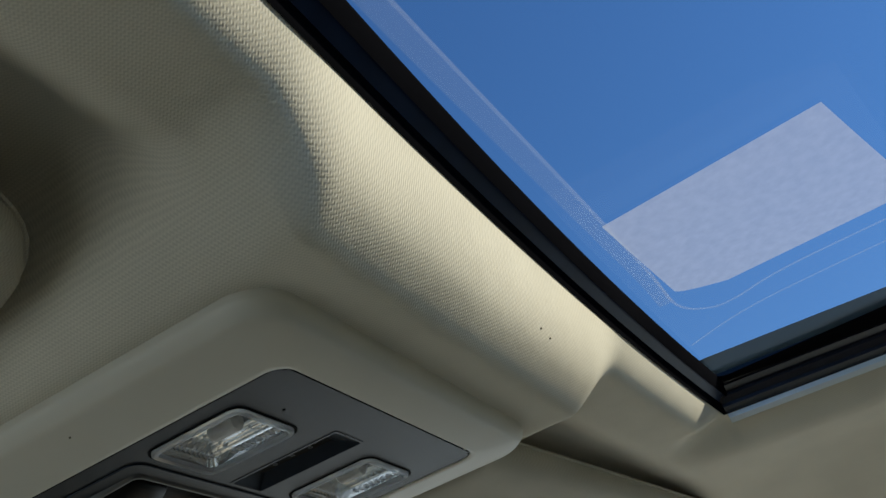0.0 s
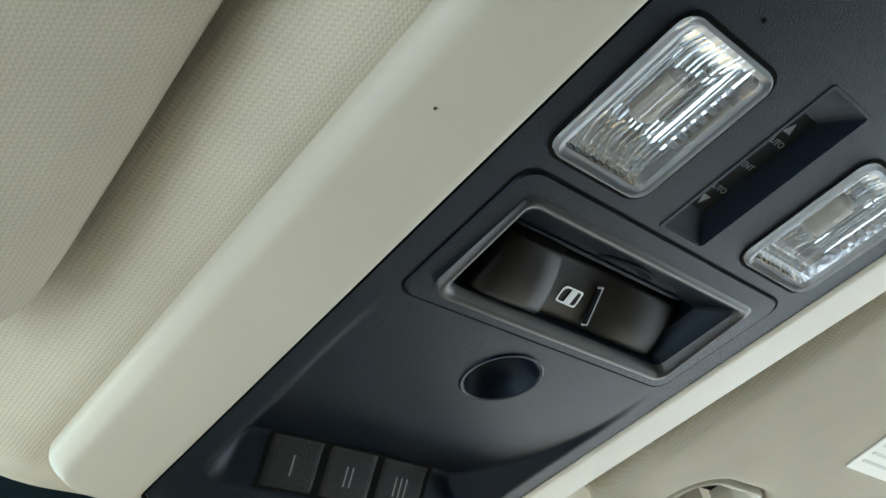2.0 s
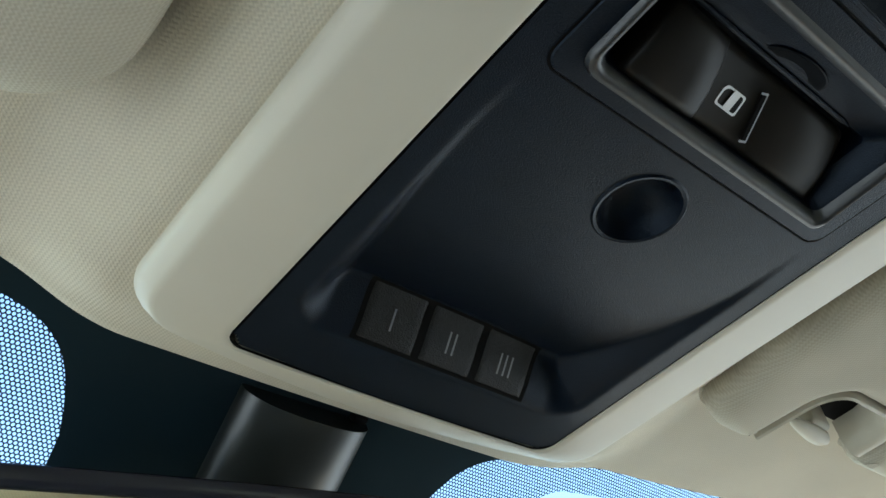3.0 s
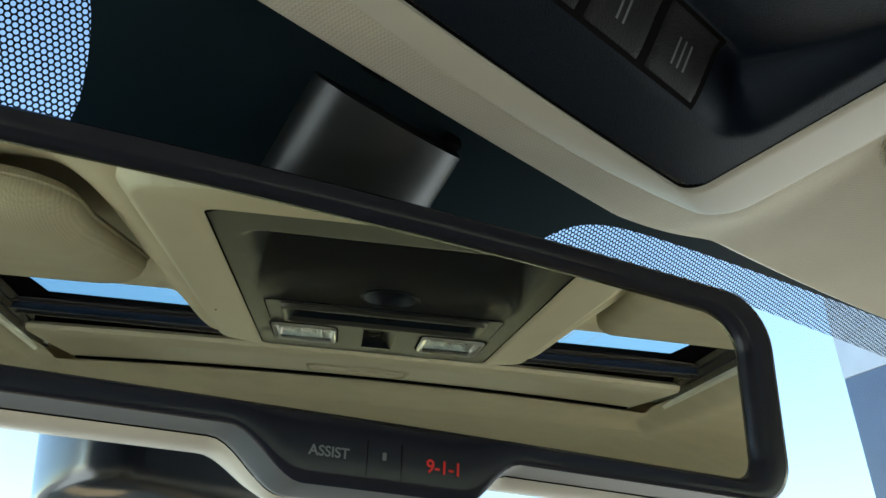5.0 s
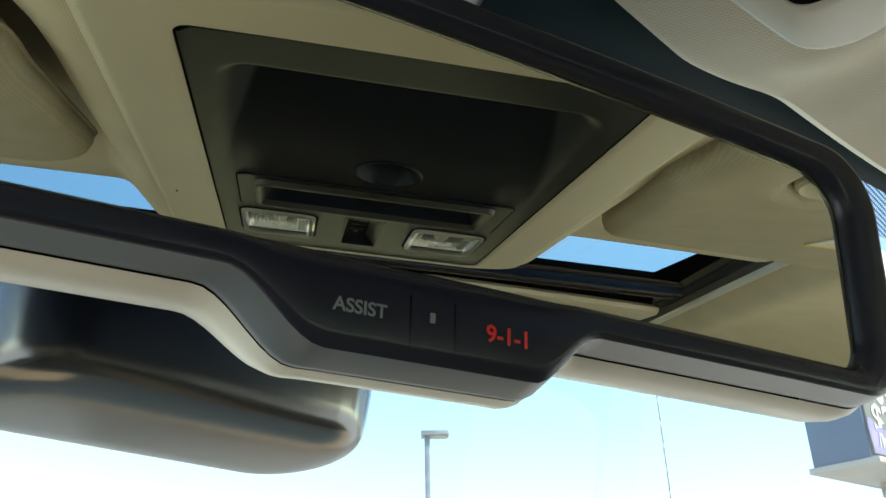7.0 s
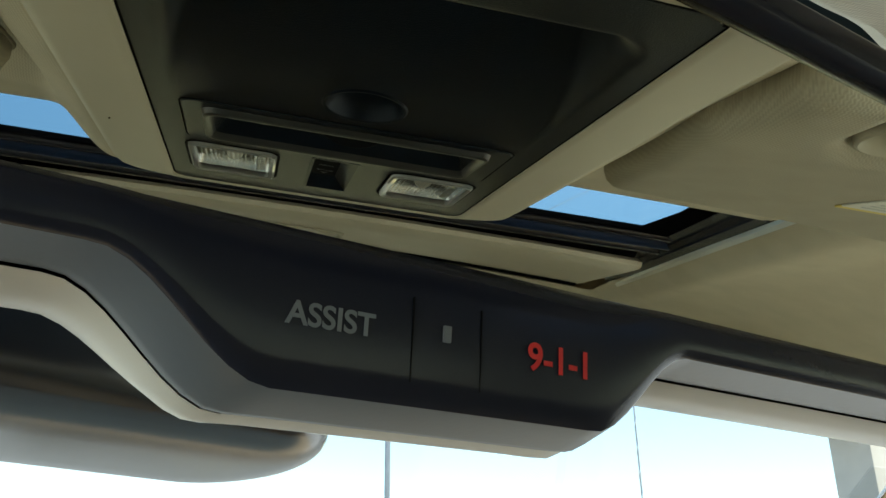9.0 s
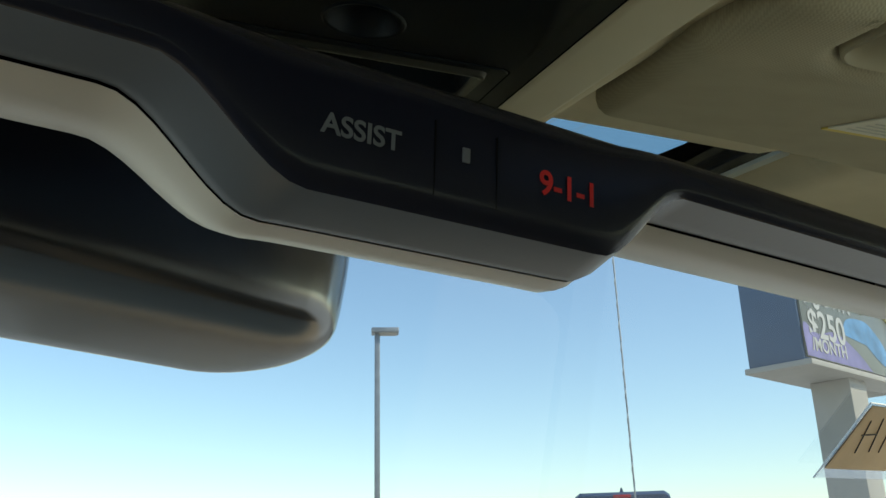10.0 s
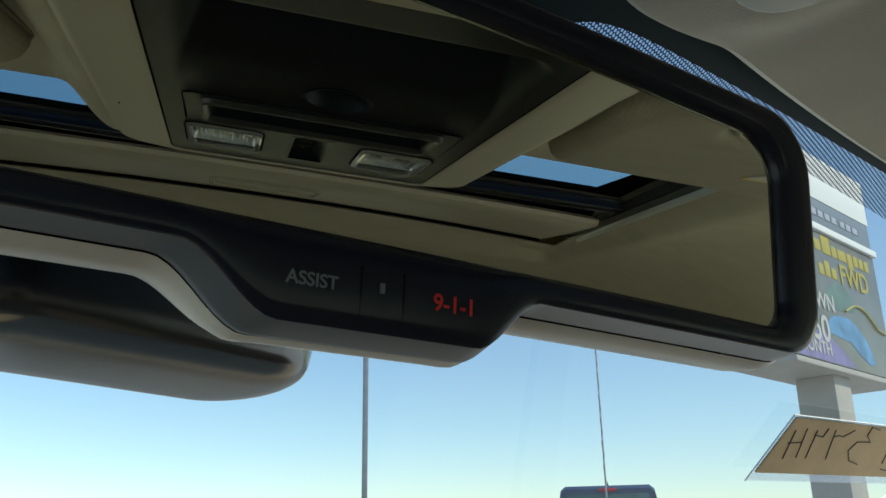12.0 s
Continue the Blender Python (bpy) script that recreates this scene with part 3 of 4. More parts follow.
# reading lamps: rim, ribbed lens, reflector, bulb
for s in (-1, 1):
    x0, x1 = (LAMP_X if s > 0 else (-LAMP_X[1], -LAMP_X[0]))
    y0, y1 = LAMP_Y

    def lr(k, z, r=0.006):
        return flat(rrect(x0 + k, x1 - k, y0 + k, y1 - k, max(0.001, r - k), 6), z)
    lampo = part("reading_lamp", loft(put([lr(-0.0012, 0.0008), lr(-0.0012, -0.0004), lr(0.0, -0.0003), lr(0.0, 0.004)])), M_SEAM, con, "clear ribbed reading lamp, off")
    part("rim", loft(put([lr(0.0002, 0.003), lr(0.0004, -0.0014), lr(0.0014, -0.0022), lr(0.0032, -0.0016), lr(0.0036, 0.0002)])), M_RIM, lampo, "frosted clear rim")
    part("lens", sheet(steps((x0 + 0.0036, x1 - 0.0036, 0.0005)), steps((y0 + 0.0036, y1 - 0.0036, 0.0007)),
         lambda x, y: Vector((x, y, 0.0002 + (0.0006 * abs(math.sin((x - x0) * math.pi / 0.0021)) if y < y1 - 0.013 else 0.0006 * abs(math.sin((y - y0) * math.pi / 0.0019))))) + CO), M_LENS, lampo, "ribbed clear lens")
    refl = loft(put([lr(0.0012, 0.0016), lr(0.0030, 0.0070)]))
    ribs = sheet(steps((x0 + 0.0028, x1 - 0.0028, 0.00033)), steps((y0 + 0.0028, y1 - 0.0028, 0.0012)), lambda x, y: Vector((x, y, 0.0045 + 0.0030 * ease(0.0, 0.012, min(x - x0, x1 - x, y - y0, y1 - y))
                 + 0.0011 * abs(math.sin((x - x0) * math.pi / (0.0019 if y < y1 - 0.015 else 0.0032))) + 0.0008 * ease(y1 - 0.016, y1 - 0.004, y) * math.sin(y * 2600))) + CO)
    tmp = bpy.data.meshes.new("tmp")
    ribs.to_mesh(tmp)
    refl.from_mesh(tmp)
    ribs.free()
    bpy.data.meshes.remove(tmp)
    part("reflector", refl, M_CHROME, lampo, "ribbed silvered reflector")
    cx = (x0 + x1) / 2
    part("bulb", tube([Vector((cx, y, 0.0065)) + CO for y in (y0 + 0.016, y0 + 0.018, y0 + 0.032, y0 + 0.034)], [0.002, 0.0045, 0.0045, 0.002], 10), M_BULB, lampo, "small frosted bulb")
    bars = bmesh.new()
    for k in range(7):
        box(x1 - 0.0095, x1 - 0.0055, y0 + 0.010 + k * 0.0036, y0 + 0.0118 + k * 0.0036, 0.0006, 0.0018, bm=bars)
    for v in bars.verts:
        v.co += CO
    part("prism_rib", bars, M_RIM, lampo, smooth=False)
    mark = loft(put([flat([(cx + 0.0035 * math.cos(a) * q, y0 + 0.0085 + 0.0026 * math.sin(a) * q) for a in [math.pi * k / 8 for k in range(9)]], -0.0004) for q in (1.0, 0.75)]), closed=False)
    part("lamp_mark", mark, M_GREYINK, lampo)

# sunshade slider pocket between the lamps
pk = [flat(rrect(-0.0118, 0.0118, -0.0640, 0.0020, 0.0014), 0.0003), flat(rrect(-0.0116, 0.0116, -0.0638, 0.0018, 0.0014), -0.0003), flat(rrect(-0.0104, 0.0104, -0.0626, 0.0006, 0.0012), -0.0003),
      flat(rrect(-0.0102, 0.0098, -0.0622, 0.0003, 0.0010), 0.0004), flat(rrect(-0.0100, 0.0035, -0.0515, -0.0085, 0.0008), 0.0050)]
slider = part("slider_pocket", loft(put(pk)), M_DARK, con, "recessed shade slider pocket")
part("pocket_floor", loft(put([flat(rrect(-0.0101, 0.0037, -0.0517, -0.0083, 0.0008), 0.0049)]), cap0=True), M_POCKET, slider, "black pocket floor", smooth=False)
DOWN = Matrix.Rotation(math.pi, 4, "X")
for txt, y in (("AUTO", -0.0400), ("VENT", -0.0290), ("AUTO", -0.0180)):
    letters("lettering", txt, 0.0027, Matrix.Translation((-0.0026 * KS, (y - 0.055) * KS, 0.0045 * KS)) @ DOWN, M_DIMINK, slider, "small pale lettering")
for y, sgn in ((-0.0440, -1), (-0.0140, 1)):
    tri = bmesh.new()
    tri.faces.new([tri.verts.new(Vector(q) + CO) for q in ((-0.0048, y, 0.0045), (-0.0008, y, 0.0045), (-0.0028, y + sgn * 0.0040, 0.0045))])
    part("arrow", tri, M_DIMINK, slider, "small pale arrow", smooth=False)

# sunroof switch: a plate with a hollow that faces the seats, and a rocker across it
EDGE = rrect(-0.0680, 0.0685, 0.0045, 0.0652, (0.006, 0.006, 0.007, 0.007), 6)
LIP = rrect(-0.0600, 0.0600, 0.0118, 0.0600, (0.004, 0.006, 0.004, 0.004), 6)


def shrunk(pts, x0, x1, y0, y1):
    """Scales the lip's outline into a box."""
    return [(x0 + (x + 0.0600) / 0.1200 * (x1 - x0), y0 + (y - 0.0118) / 0.0482 * (y1 - y0)) for x, y in pts]


def lipped(pts, z):
    """The raised lip stands highest along its front side."""
    return [(x, y, z - 0.0016 * ease(0.030, 0.054, y)) for x, y in pts]


sw = part("switch_plate", loft(put([flat(EDGE, 0.0012), flat(EDGE, -0.0001), flat([(x * 0.993, 0.0345 + (y - 0.0345) * 0.985) for x, y in EDGE], -0.0007), flat(LIP, -0.0009)])), M_DARK, con, "charcoal switch plate with a hollow")
# same plastic as the plate; its highlight is put into a lighter material
part("lip", loft(put([flat(LIP, -0.0009), lipped(shrunk(LIP, -0.0593, 0.0593, 0.0125, 0.0596), -0.0015), lipped(shrunk(LIP, -0.0586, 0.0588, 0.0132, 0.0588), -0.0020), lipped(shrunk(LIP, -0.0577, 0.0580, 0.0141, 0.0578), -0.0020), lipped(shrunk(LIP, -0.0567, 0.0571, 0.0153, 0.0566), -0.0012), flat(shrunk(LIP, -0.0556, 0.0560, 0.0168, 0.0554), 0.0006)])), M_LITLIP, sw, "smooth lip round the hollow, in a lightened copy of the panel plastic")
part("hollow", loft(put([flat(shrunk(LIP, -0.0556, 0.0560, 0.0168, 0.0554), 0.0006), flat(shrunk(LIP, -0.0545, 0.0548, 0.0182, 0.0551), 0.0020), flat(shrunk(LIP, -0.0515, 0.0530, 0.0228, 0.0550), 0.0058), flat(shrunk(LIP, -0.0495, 0.0518, 0.0268, 0.0549), 0.0086), flat(shrunk(LIP, -0.0485, 0.0512, 0.0282, 0.0549), 0.0092), flat(shrunk(LIP, -0.0480, 0.0508, 0.0298, 0.0548), 0.0160)]), cap1=True), M_DARK, sw, "sloping walls of the hollow")
part("gap", loft(put([flat([(x * 1.011, 0.0349 + (y - 0.0349) * 1.024) for x, y in EDGE], -0.0002), flat(EDGE, -0.0002), flat(EDGE, 0.001)])), M_SEAM, con)
bead = [Vector((x, 0.0284, 0.0088)) + CO for x in steps((-0.048, 0.040, 0.004))]
part("ridge", tube(bead, [0.0003] + [0.0009] * (len(bead) - 2) + [0.0003], 8), M_DARK, sw, "raised ridge above the rocker")
scoop = [[(0.0035 + q * 0.0140 * math.cos(a), 0.0262 - q * 0.0062 * math.sin(a), 0.0080 - q * 0.0052 * math.sin(a) + dz) for a in [math.pi * k / 16 for k in range(17)]] for q, dz in ((1.0, -0.0001), (0.92, -0.0006), (0.80, -0.0001), (0.1, 0.0008))]
part("thumb_scoop", loft(put(scoop), closed=False), M_POCKET, sw, "half-round thumb scoop")

# the rocker's face runs from its front edge to its deeper rear edge
FRONT, REAR = Vector((0, 0.0543, 0.0004)), Vector((0, 0.0306, 0.0071))
DOWNHILL = (REAR - FRONT).normalized()
FACING = Vector((0, -DOWNHILL.z, DOWNHILL.y)).normalized()
FACING = FACING if FACING.z < 0 else -FACING


def on_rocker(x, along, out):
    """A point on the rocker: metres along the face from its front edge, and proud of it."""
    return Vector((x - 0.30 * along * ease(-0.045, -0.022, x), 0, 0)) + FRONT + DOWNHILL * along + FACING * out


WIDE = (REAR - FRONT).length
SIDE = ((-0.0472, -0.0100), (-0.0468, -0.0020), (-0.0458, 0.0008), (-0.0440, 0.0020), (-0.0410, 0.0027), (-0.0340, 0.0030), (-0.0250, 0.0026), (-0.0158, 0.0020), (-0.0150, 0.0014), (-0.0146, 0.0002), (-0.0100, -0.0003), (0.0, -0.0008), (0.0130, -0.0008), (0.0140, -0.0003), (0.0300, 0.0), (0.0462, -0.0002), (0.0498, -0.0016), (0.0510, -0.0046), (0.0514, -0.0110))
rows = []
for x, h in SIDE:
    rows.append([on_rocker(x, a, h + o - 0.0012 * ((a / WIDE - 0.5) * 2) ** 2) for a, o in ((-0.0006, -0.0090), (-0.0006, -0.0030), (0.0000, -0.0011), (0.0010, -0.0002), (0.0030, 0.0), (WIDE * 0.35, 0.0003), (WIDE * 0.65, 0.0003), (WIDE - 0.0030, 0.0), (WIDE - 0.0010, -0.0002), (WIDE, -0.0011), (WIDE + 0.0006, -0.0030), (WIDE + 0.0006, -0.0090))])
part("rocker", loft(put(rows), closed=False), M_ROCKER, sw, "black rocker switch")
LAID = Matrix((Vector((1, 0, 0)), DOWNHILL, Vector((1, 0, 0)).cross(DOWNHILL))).transposed().to_4x4()


def on_face(x, along, out, turn=0.0):
    return Matrix.Translation((on_rocker(x, along, out) + CO) * KS) @ LAID @ Matrix.Rotation(radians(turn), 4, "Z")


icon = loft([flat([(x - y * 0.10, y) for x, y in rrect(-0.0050 - k, 0.0050 + k, -0.0034 - k, 0.0034 + k, (0.0010, 0.0022, 0.0010, 0.0010))], 0.0) for k in (0.0, -0.0007)])
box(-0.0008, 0.0022, -0.0030, 0.0030, -0.0001, 0.0001, bm=icon)
part("window_mark", icon, M_INK, sw, "white window symbol", smooth=False, at=on_face(-0.0044, 0.0112, 0.0001))
# highlight on the recess edge, drawn as thin pale grey bars
claw = bmesh.new()
for x0, x1, y0, y1 in ((-0.0010, 0.0016, -0.0086, -0.0079), (-0.0008, 0.0016, 0.0074, 0.0080), (0.0011, 0.0016, -0.0080, 0.0076)):
    box(x0, x1, y0, y1, -0.0003, 0.0003, bm=claw)
part("edge_glint", claw, M_GREYPALE, sw, "thin pale highlight drawn along the recess edge", at=on_face(0.0074, 0.0114, 0.0, 20), smooth=False)
part("slot", box(-0.0007, 0.0009, -0.0078, 0.0072, -0.0004, 0.0004), M_SEAM, sw, at=on_face(0.0074, 0.0114, 0.0001, 20), smooth=False)

# finger bowl of the glasses tray
rows = []
for k, z in ((1.08, 0.0), (1.03, -0.0007), (0.96, -0.0004), (0.88, 0.0030), (0.72, 0.0065), (0.45, 0.0090), (0.1, 0.0100)):
    rows.append([(px, py, z + tray_z(px, py)) for px, py in [(0.0012 + 0.0152 * k * math.cos(a), 0.0890 + 0.0152 * k * math.sin(a)) for a in [2 * math.pi * i / 32 for i in range(32)]]])
part("finger_bowl", loft(put(rows), cap1=True), M_DARK, con, "round finger hollow")

# three programmable buttons on the sloping front wall of the tray
def on_wall(x, y, out):
    return Vector((x, y, tray_z(x, y) - out)) + CO


for k, x0 in enumerate((-0.0429, -0.0142, 0.0145)):
    x1 = x0 + 0.0284
    bt = part("button", sheet([x0 + 0.0284 * i / 12 for i in range(13)], [0.1748 + 0.0168 * i / 14 for i in range(15)],
              lambda x, y: on_wall(x, y, 0.0004 if x0 + 0.001 < x < x1 - 0.001 and 0.1752 < y < 0.1912 else -0.0006)), M_BUTTON, con, "charcoal button with grey bars")
    for j in range(k + 1):
        c = (x0 + x1) / 2 + (j - k / 2) * 0.0030
        part("bar_mark", sheet([c - 0.00045, c + 0.00045], [0.1808 + 0.0056 * i / 4 for i in range(5)], lambda x, y: on_wall(x, y, 0.0005)), M_GREYINK, bt, "grey bar", smooth=False)
part("button_gap", sheet([-0.0434 + 0.0868 * i / 30 for i in range(31)], [0.1743 + 0.0178 * i / 14 for i in range(15)], lambda x, y: on_wall(x, y, 0.00015)), M_SEAM, con, "dark gap round the buttons")
part("pit", tube([Vector((-0.0492, -0.0638, z)) + CO for z in (-0.0002, 0.002)], 0.0008, 10), M_SEAM, con, "tiny hole")


# ---- sun visors ----
def rounded(corners, step=0.003):
    """A closed outline with filleted corners: rows of x, y, radius, counter-clockwise; evenly divided."""
    pts = []
    n = len(corners)
    for i in range(n):
        p, q, s = (Vector(corners[(i + k) % n][:2]) for k in (-1, 0, 1))
        r = corners[i][2]
        u, w = (p - q).normalized(), (s - q).normalized()
        half = u.angle(w) / 2
        cut = r / math.tan(half)
        c = q + (u + w).normalized() * (r / math.sin(half))
        a, e = q + u * cut - c, q + w * cut - c
        turn = math.atan2(a.x * e.y - a.y * e.x, a.dot(e))
        for k in range(9):
            g = turn * k / 8
            pts.append((c.x + a.x * math.cos(g) - a.y * math.sin(g), c.y + a.x * math.sin(g) + a.y * math.cos(g)))
    out = []
    for (ax, ay), (bx, by) in zip(pts, pts[1:] + pts[:1]):
        m = max(1, int(math.hypot(bx - ax, by - ay) / step))
        out += [(ax + (bx - ax) * k / m, ay + (by - ay) * k / m) for k in range(m)]
    return out


def inset(pts, k):
    """The outline moved inwards by k along its normals."""
    out = []
    n = len(pts)
    for i, (x, y) in enumerate(pts):
        tx, ty = pts[(i + 1) % n][0] - pts[i - 1][0], pts[(i + 1) % n][1] - pts[i - 1][1]
        ln = math.hypot(tx, ty)
        out.append((x - ty / ln * k, y + tx / ln * k))
    return out


def pave(bm, ring_, z, step=0.016):
    """Fills an outline, hollows and all, with small triangles."""
    n = len(ring_)
    pts = [Vector(p) for p in ring_]
    xs, ys = [p.x for p in pts], [p.y for p in pts]
    for i in range(int((max(xs) - min(xs)) / step)):
        for j in range(int((max(ys) - min(ys)) / step)):
            x, y = min(xs) + (i + 0.5) * step, min(ys) + (j + 0.5) * step
            inside = False
            for (ax, ay), (bx, by) in zip(ring_, ring_[1:] + ring_[:1]):
                if (ay > y) != (by > y) and x < ax + (bx - ax) * (y - ay) / (by - ay):
                    inside = not inside
            if inside and min((x - px) ** 2 + (y - py) ** 2 for px, py in ring_) > (0.4 * step) ** 2:
                pts.append(Vector((x, y)))
    vs, _, fs, *_ = delaunay_2d_cdt(pts, [(k, (k + 1) % n) for k in range(n)], [], 1, 1e-6)
    made = [bm.verts.new((p.x, p.y, z)) for p in vs]
    for f in fs:
        bm.faces.new([made[k] for k in f])


def visor_tilt(y):
    return 0.115 * min(0.18, max(0.0, 0.11 - y))


def visor(side):
    v = thing("sun_visor", (side * 0.33, 0.05, 0.016), ("beige cloth sun visor with a white label, folded up" if side > 0 else "beige cloth sun visor folded up under the headliner"), "sun visor", "pair of sun visors")
    if side > 0:
        outline = rounded(((0.545, 0.158, 0.03), (0.2525, 0.157, 0.006), (0.2500, 0.1175, 0.020), (0.1790, 0.1170, 0.018), (0.1780, 0.1705, 0.007), (0.1390, 0.1690, 0.020), (0.1365, 0.146, 0.015), (0.1270, 0.112, 0.02), (0.1580, -0.0640, 0.012), (0.545, -0.1180, 0.03)))
    else:
        outline = rounded(((0.545, 0.166, 0.03), (0.1525, 0.166, 0.036), (0.1560, -0.059, 0.045), (0.545, -0.090, 0.03)))
    prof = ((0.010, 0.0295), (0.003, 0.0270), (0.0, 0.0215), (0.0, 0.0150), (0.0020, 0.0098), (0.0060, 0.0064), (0.0110, 0.0050))
    if side < 0:
        prof = ((0.010, 0.0295), (0.003, 0.0270), (0.0, 0.0215), (0.0, 0.0165), (0.0030, 0.0105), (0.0090, 0.0065), (0.0160, 0.0042), (0.021, 0.0036))
    bm = loft([flat(inset(outline, k), z) for k, z in prof])
    for k, z in (prof[0], prof[-1]):
        pave(bm, inset(outline, k), z)
    bmesh.ops.remove_doubles(bm, verts=bm.verts, dist=1e-5)
    for p in bm.verts:
        p.co = (side * (p.co.x - 0.33), p.co.y - 0.05, p.co.z + visor_tilt(p.co.y) - 0.016)
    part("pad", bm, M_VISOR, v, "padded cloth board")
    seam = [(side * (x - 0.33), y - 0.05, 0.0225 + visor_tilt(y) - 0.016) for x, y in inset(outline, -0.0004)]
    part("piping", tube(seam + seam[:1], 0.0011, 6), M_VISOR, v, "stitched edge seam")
    part("pivot_arm", tube([(side * 0.215, 0.108, 0.004), (side * 0.235, 0.110, 0.012), (side * 0.240, 0.111, 0.030)], 0.005, 8), M_BEZEL, v, "beige pivot arm")
    if side > 0:
        lean = Matrix.Translation(Vector((0.257 - 0.33, 0.0095 - 0.05, 0.0162 - 0.016)) * KS) @ Matrix.Rotation(radians(-6.56), 4, "X")
        part("label", box(0.0, 0.099, 0.010, 0.068, -0.0006, 0.0002), M_LABEL, v, "white warning label", smooth=False, at=lean)
        part("label_band", box(0.0, 0.099, 0.0045, 0.0098, -0.0006, 0.0002), M_YELLOW, v, "yellow label band", smooth=False, at=lean)
        bars = bmesh.new()
        for r in range(7):
            box(0.006, 0.093 - 0.012 * (r % 3), 0.017 + r * 0.007, 0.0188 + r * 0.007, -0.0009, -0.0005, bm=bars)
        part("print_bar", bars, M_FAINT, v, "lines of small print", smooth=False, at=lean)
        # moulded trim round the cut-out for the clip
        wide = inset(outline, -0.001)
        rows = []
        for (ax, ay), (bx, by) in zip(outline, wide):
            if not (0.1770 < ax < 0.2535 and 0.110 < ay < 0.166 and (ax < 0.23 or ay < 0.156)) or (ax > 0.2515 and ay > 0.15):
                continue
            w = 4.5 + 9.5 * ease(0.222, 0.250, ax)
            rows.append([(ax + (bx - ax) * w * f - 0.33, ay + (by - ay) * w * f - 0.05, z - 0.016) for f, z in ((0.02, 0.0150), (0.06, 0.0100), (0.20, 0.0076), (0.50, 0.0070), (0.80, 0.0090), (1.0, 0.0140), (1.0, 0.0260), (0.05, 0.0260))])
        part("notch_trim", loft(rows, True, True), M_CLIP, v, "moulded beige notch trim")
        # black slab stands in for headliner in shadow and the hole there
        part("notch_shade", box(0.180 - 0.33, 0.248 - 0.33, 0.1185 - 0.05, 0.148 - 0.05, 0.0262 - 0.016, 0.0275 - 0.016), M_SEAM, v, "black slab painted for the shaded headliner and hole in the cut-out", smooth=False)
    return v


visor(1)
visor(-1)
hook = thing("visor_clip", (0.205, 0.146, 0.020), "beige plastic visor clip in the visor's cut-out", "visor clip")
part("base", box(-0.004, 0.014, -0.003, 0.005, -0.008, 0.016, 0.003, 3), M_CLIP, hook)
rows = []
for x, w in ((-0.018, 0.0012), (-0.014, 0.0028), (-0.006, 0.0040), (0.004, 0.0050), (0.012, 0.0048), (0.017, 0.0030)):
    rows.append([(x, 0.002 + 0.08 * (x + 0.018) + w * math.cos(a), -0.009 + w * 0.8 * math.sin(a)) for a in [2 * math.pi * k / 14 for k in range(14)]])
part("finger", loft(rows, True, True), M_CLIP, hook, "rounded clip finger")


# ---- windscreen ----
def ws_z(x, y):
    return 0.064 - 0.69 * (y + 0.15 * x * x - 0.255)


def ws_pt(x, y, lift=0.0):
    return (x, y, ws_z(x, y) + lift)


ws = thing("windscreen", (0, 0, 0), "laminated windscreen with a black dotted top band, greyed to dim the sky", "windscreen", kind="structure")
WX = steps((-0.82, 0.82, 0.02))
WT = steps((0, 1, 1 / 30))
# the pane's tint darkens the seen sky; its shadow is off
p = part("glass_pane", sheet(WX, WT, lambda x, t: ws_pt(x, 0.235 - 0.15 * x * x + t * 1.05, 0.004)), M_WSHIELD, ws, "glass pane greyed to dim the sky behind it")
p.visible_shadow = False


def solid_to(x):
    """How far ahead the solid print reaches: a wide tongue behind the mirror, a narrow band elsewhere."""
    xx = abs(x + 0.007)
    if xx < 0.0895:
        return 0.40
    if x > 0:
        return 0.2989 - 0.1459 * x + 0.009 * math.exp((0.1054 - x) / 0.013)
    return 0.288 - 0.097 * abs(x) + 0.005 * ease(0.0, -0.1, x) + 0.036 * math.exp(-(xx - 0.0895) / 0.010) + 0.008 * math.exp(-(xx - 0.0895) / 0.030)


def dots_to(x):
    if x < 0:
        return 0.309 - 0.125 * abs(x) + 0.085 * ease(0.215, 0.13, abs(x + 0.007))
    return 0.309 - 0.125 * x + 0.060 * ease(0.185, 0.10, abs(x + 0.007))


BX = steps((-0.80, -0.2, 0.02), (-0.2, 0.2, 0.003), (0.2, 0.80, 0.02))
part("black_band", sheet(BX, steps((0, 1, 0.1)), lambda x, t: ws_pt(x, 0.235 - 0.15 * x * x * ease(0.15, 0.3, abs(x)) + t * (solid_to(x) - 0.235 + 0.15 * x * x * ease(0.15, 0.3, abs(x))))), M_FRIT, ws, "solid black printed band")
part("dotted_band", sheet(BX, steps((0, 1, 0.1)), lambda x, t: ws_pt(x, solid_to(x) + t * (max(dots_to(x), solid_to(x) + 0.0005) - solid_to(x)))), M_DOTS, ws, "black print with rows of clear dots")

# ---- rear-view mirror on its bracket ----
MN = Vector((-0.3081, -0.9366, -0.1668)).normalized()
MU = Vector((0, 0, 1)).cross(MN)
MU = (MU if MU.x > 0 else -MU).normalized()
MV = MN.cross(MU)
MV = (MV if MV.z > 0 else -MV).normalized()
MT = Matrix((MU, -MN, MV)).transposed().to_4x4() @ Matrix.Rotation(radians(1.8), 4, "Y")
mir = thing("rear_view_mirror", (-0.0042, 0.2834, -0.0580), "black-framed rear-view mirror with assist buttons below the glass", "mirror", turn=MT)


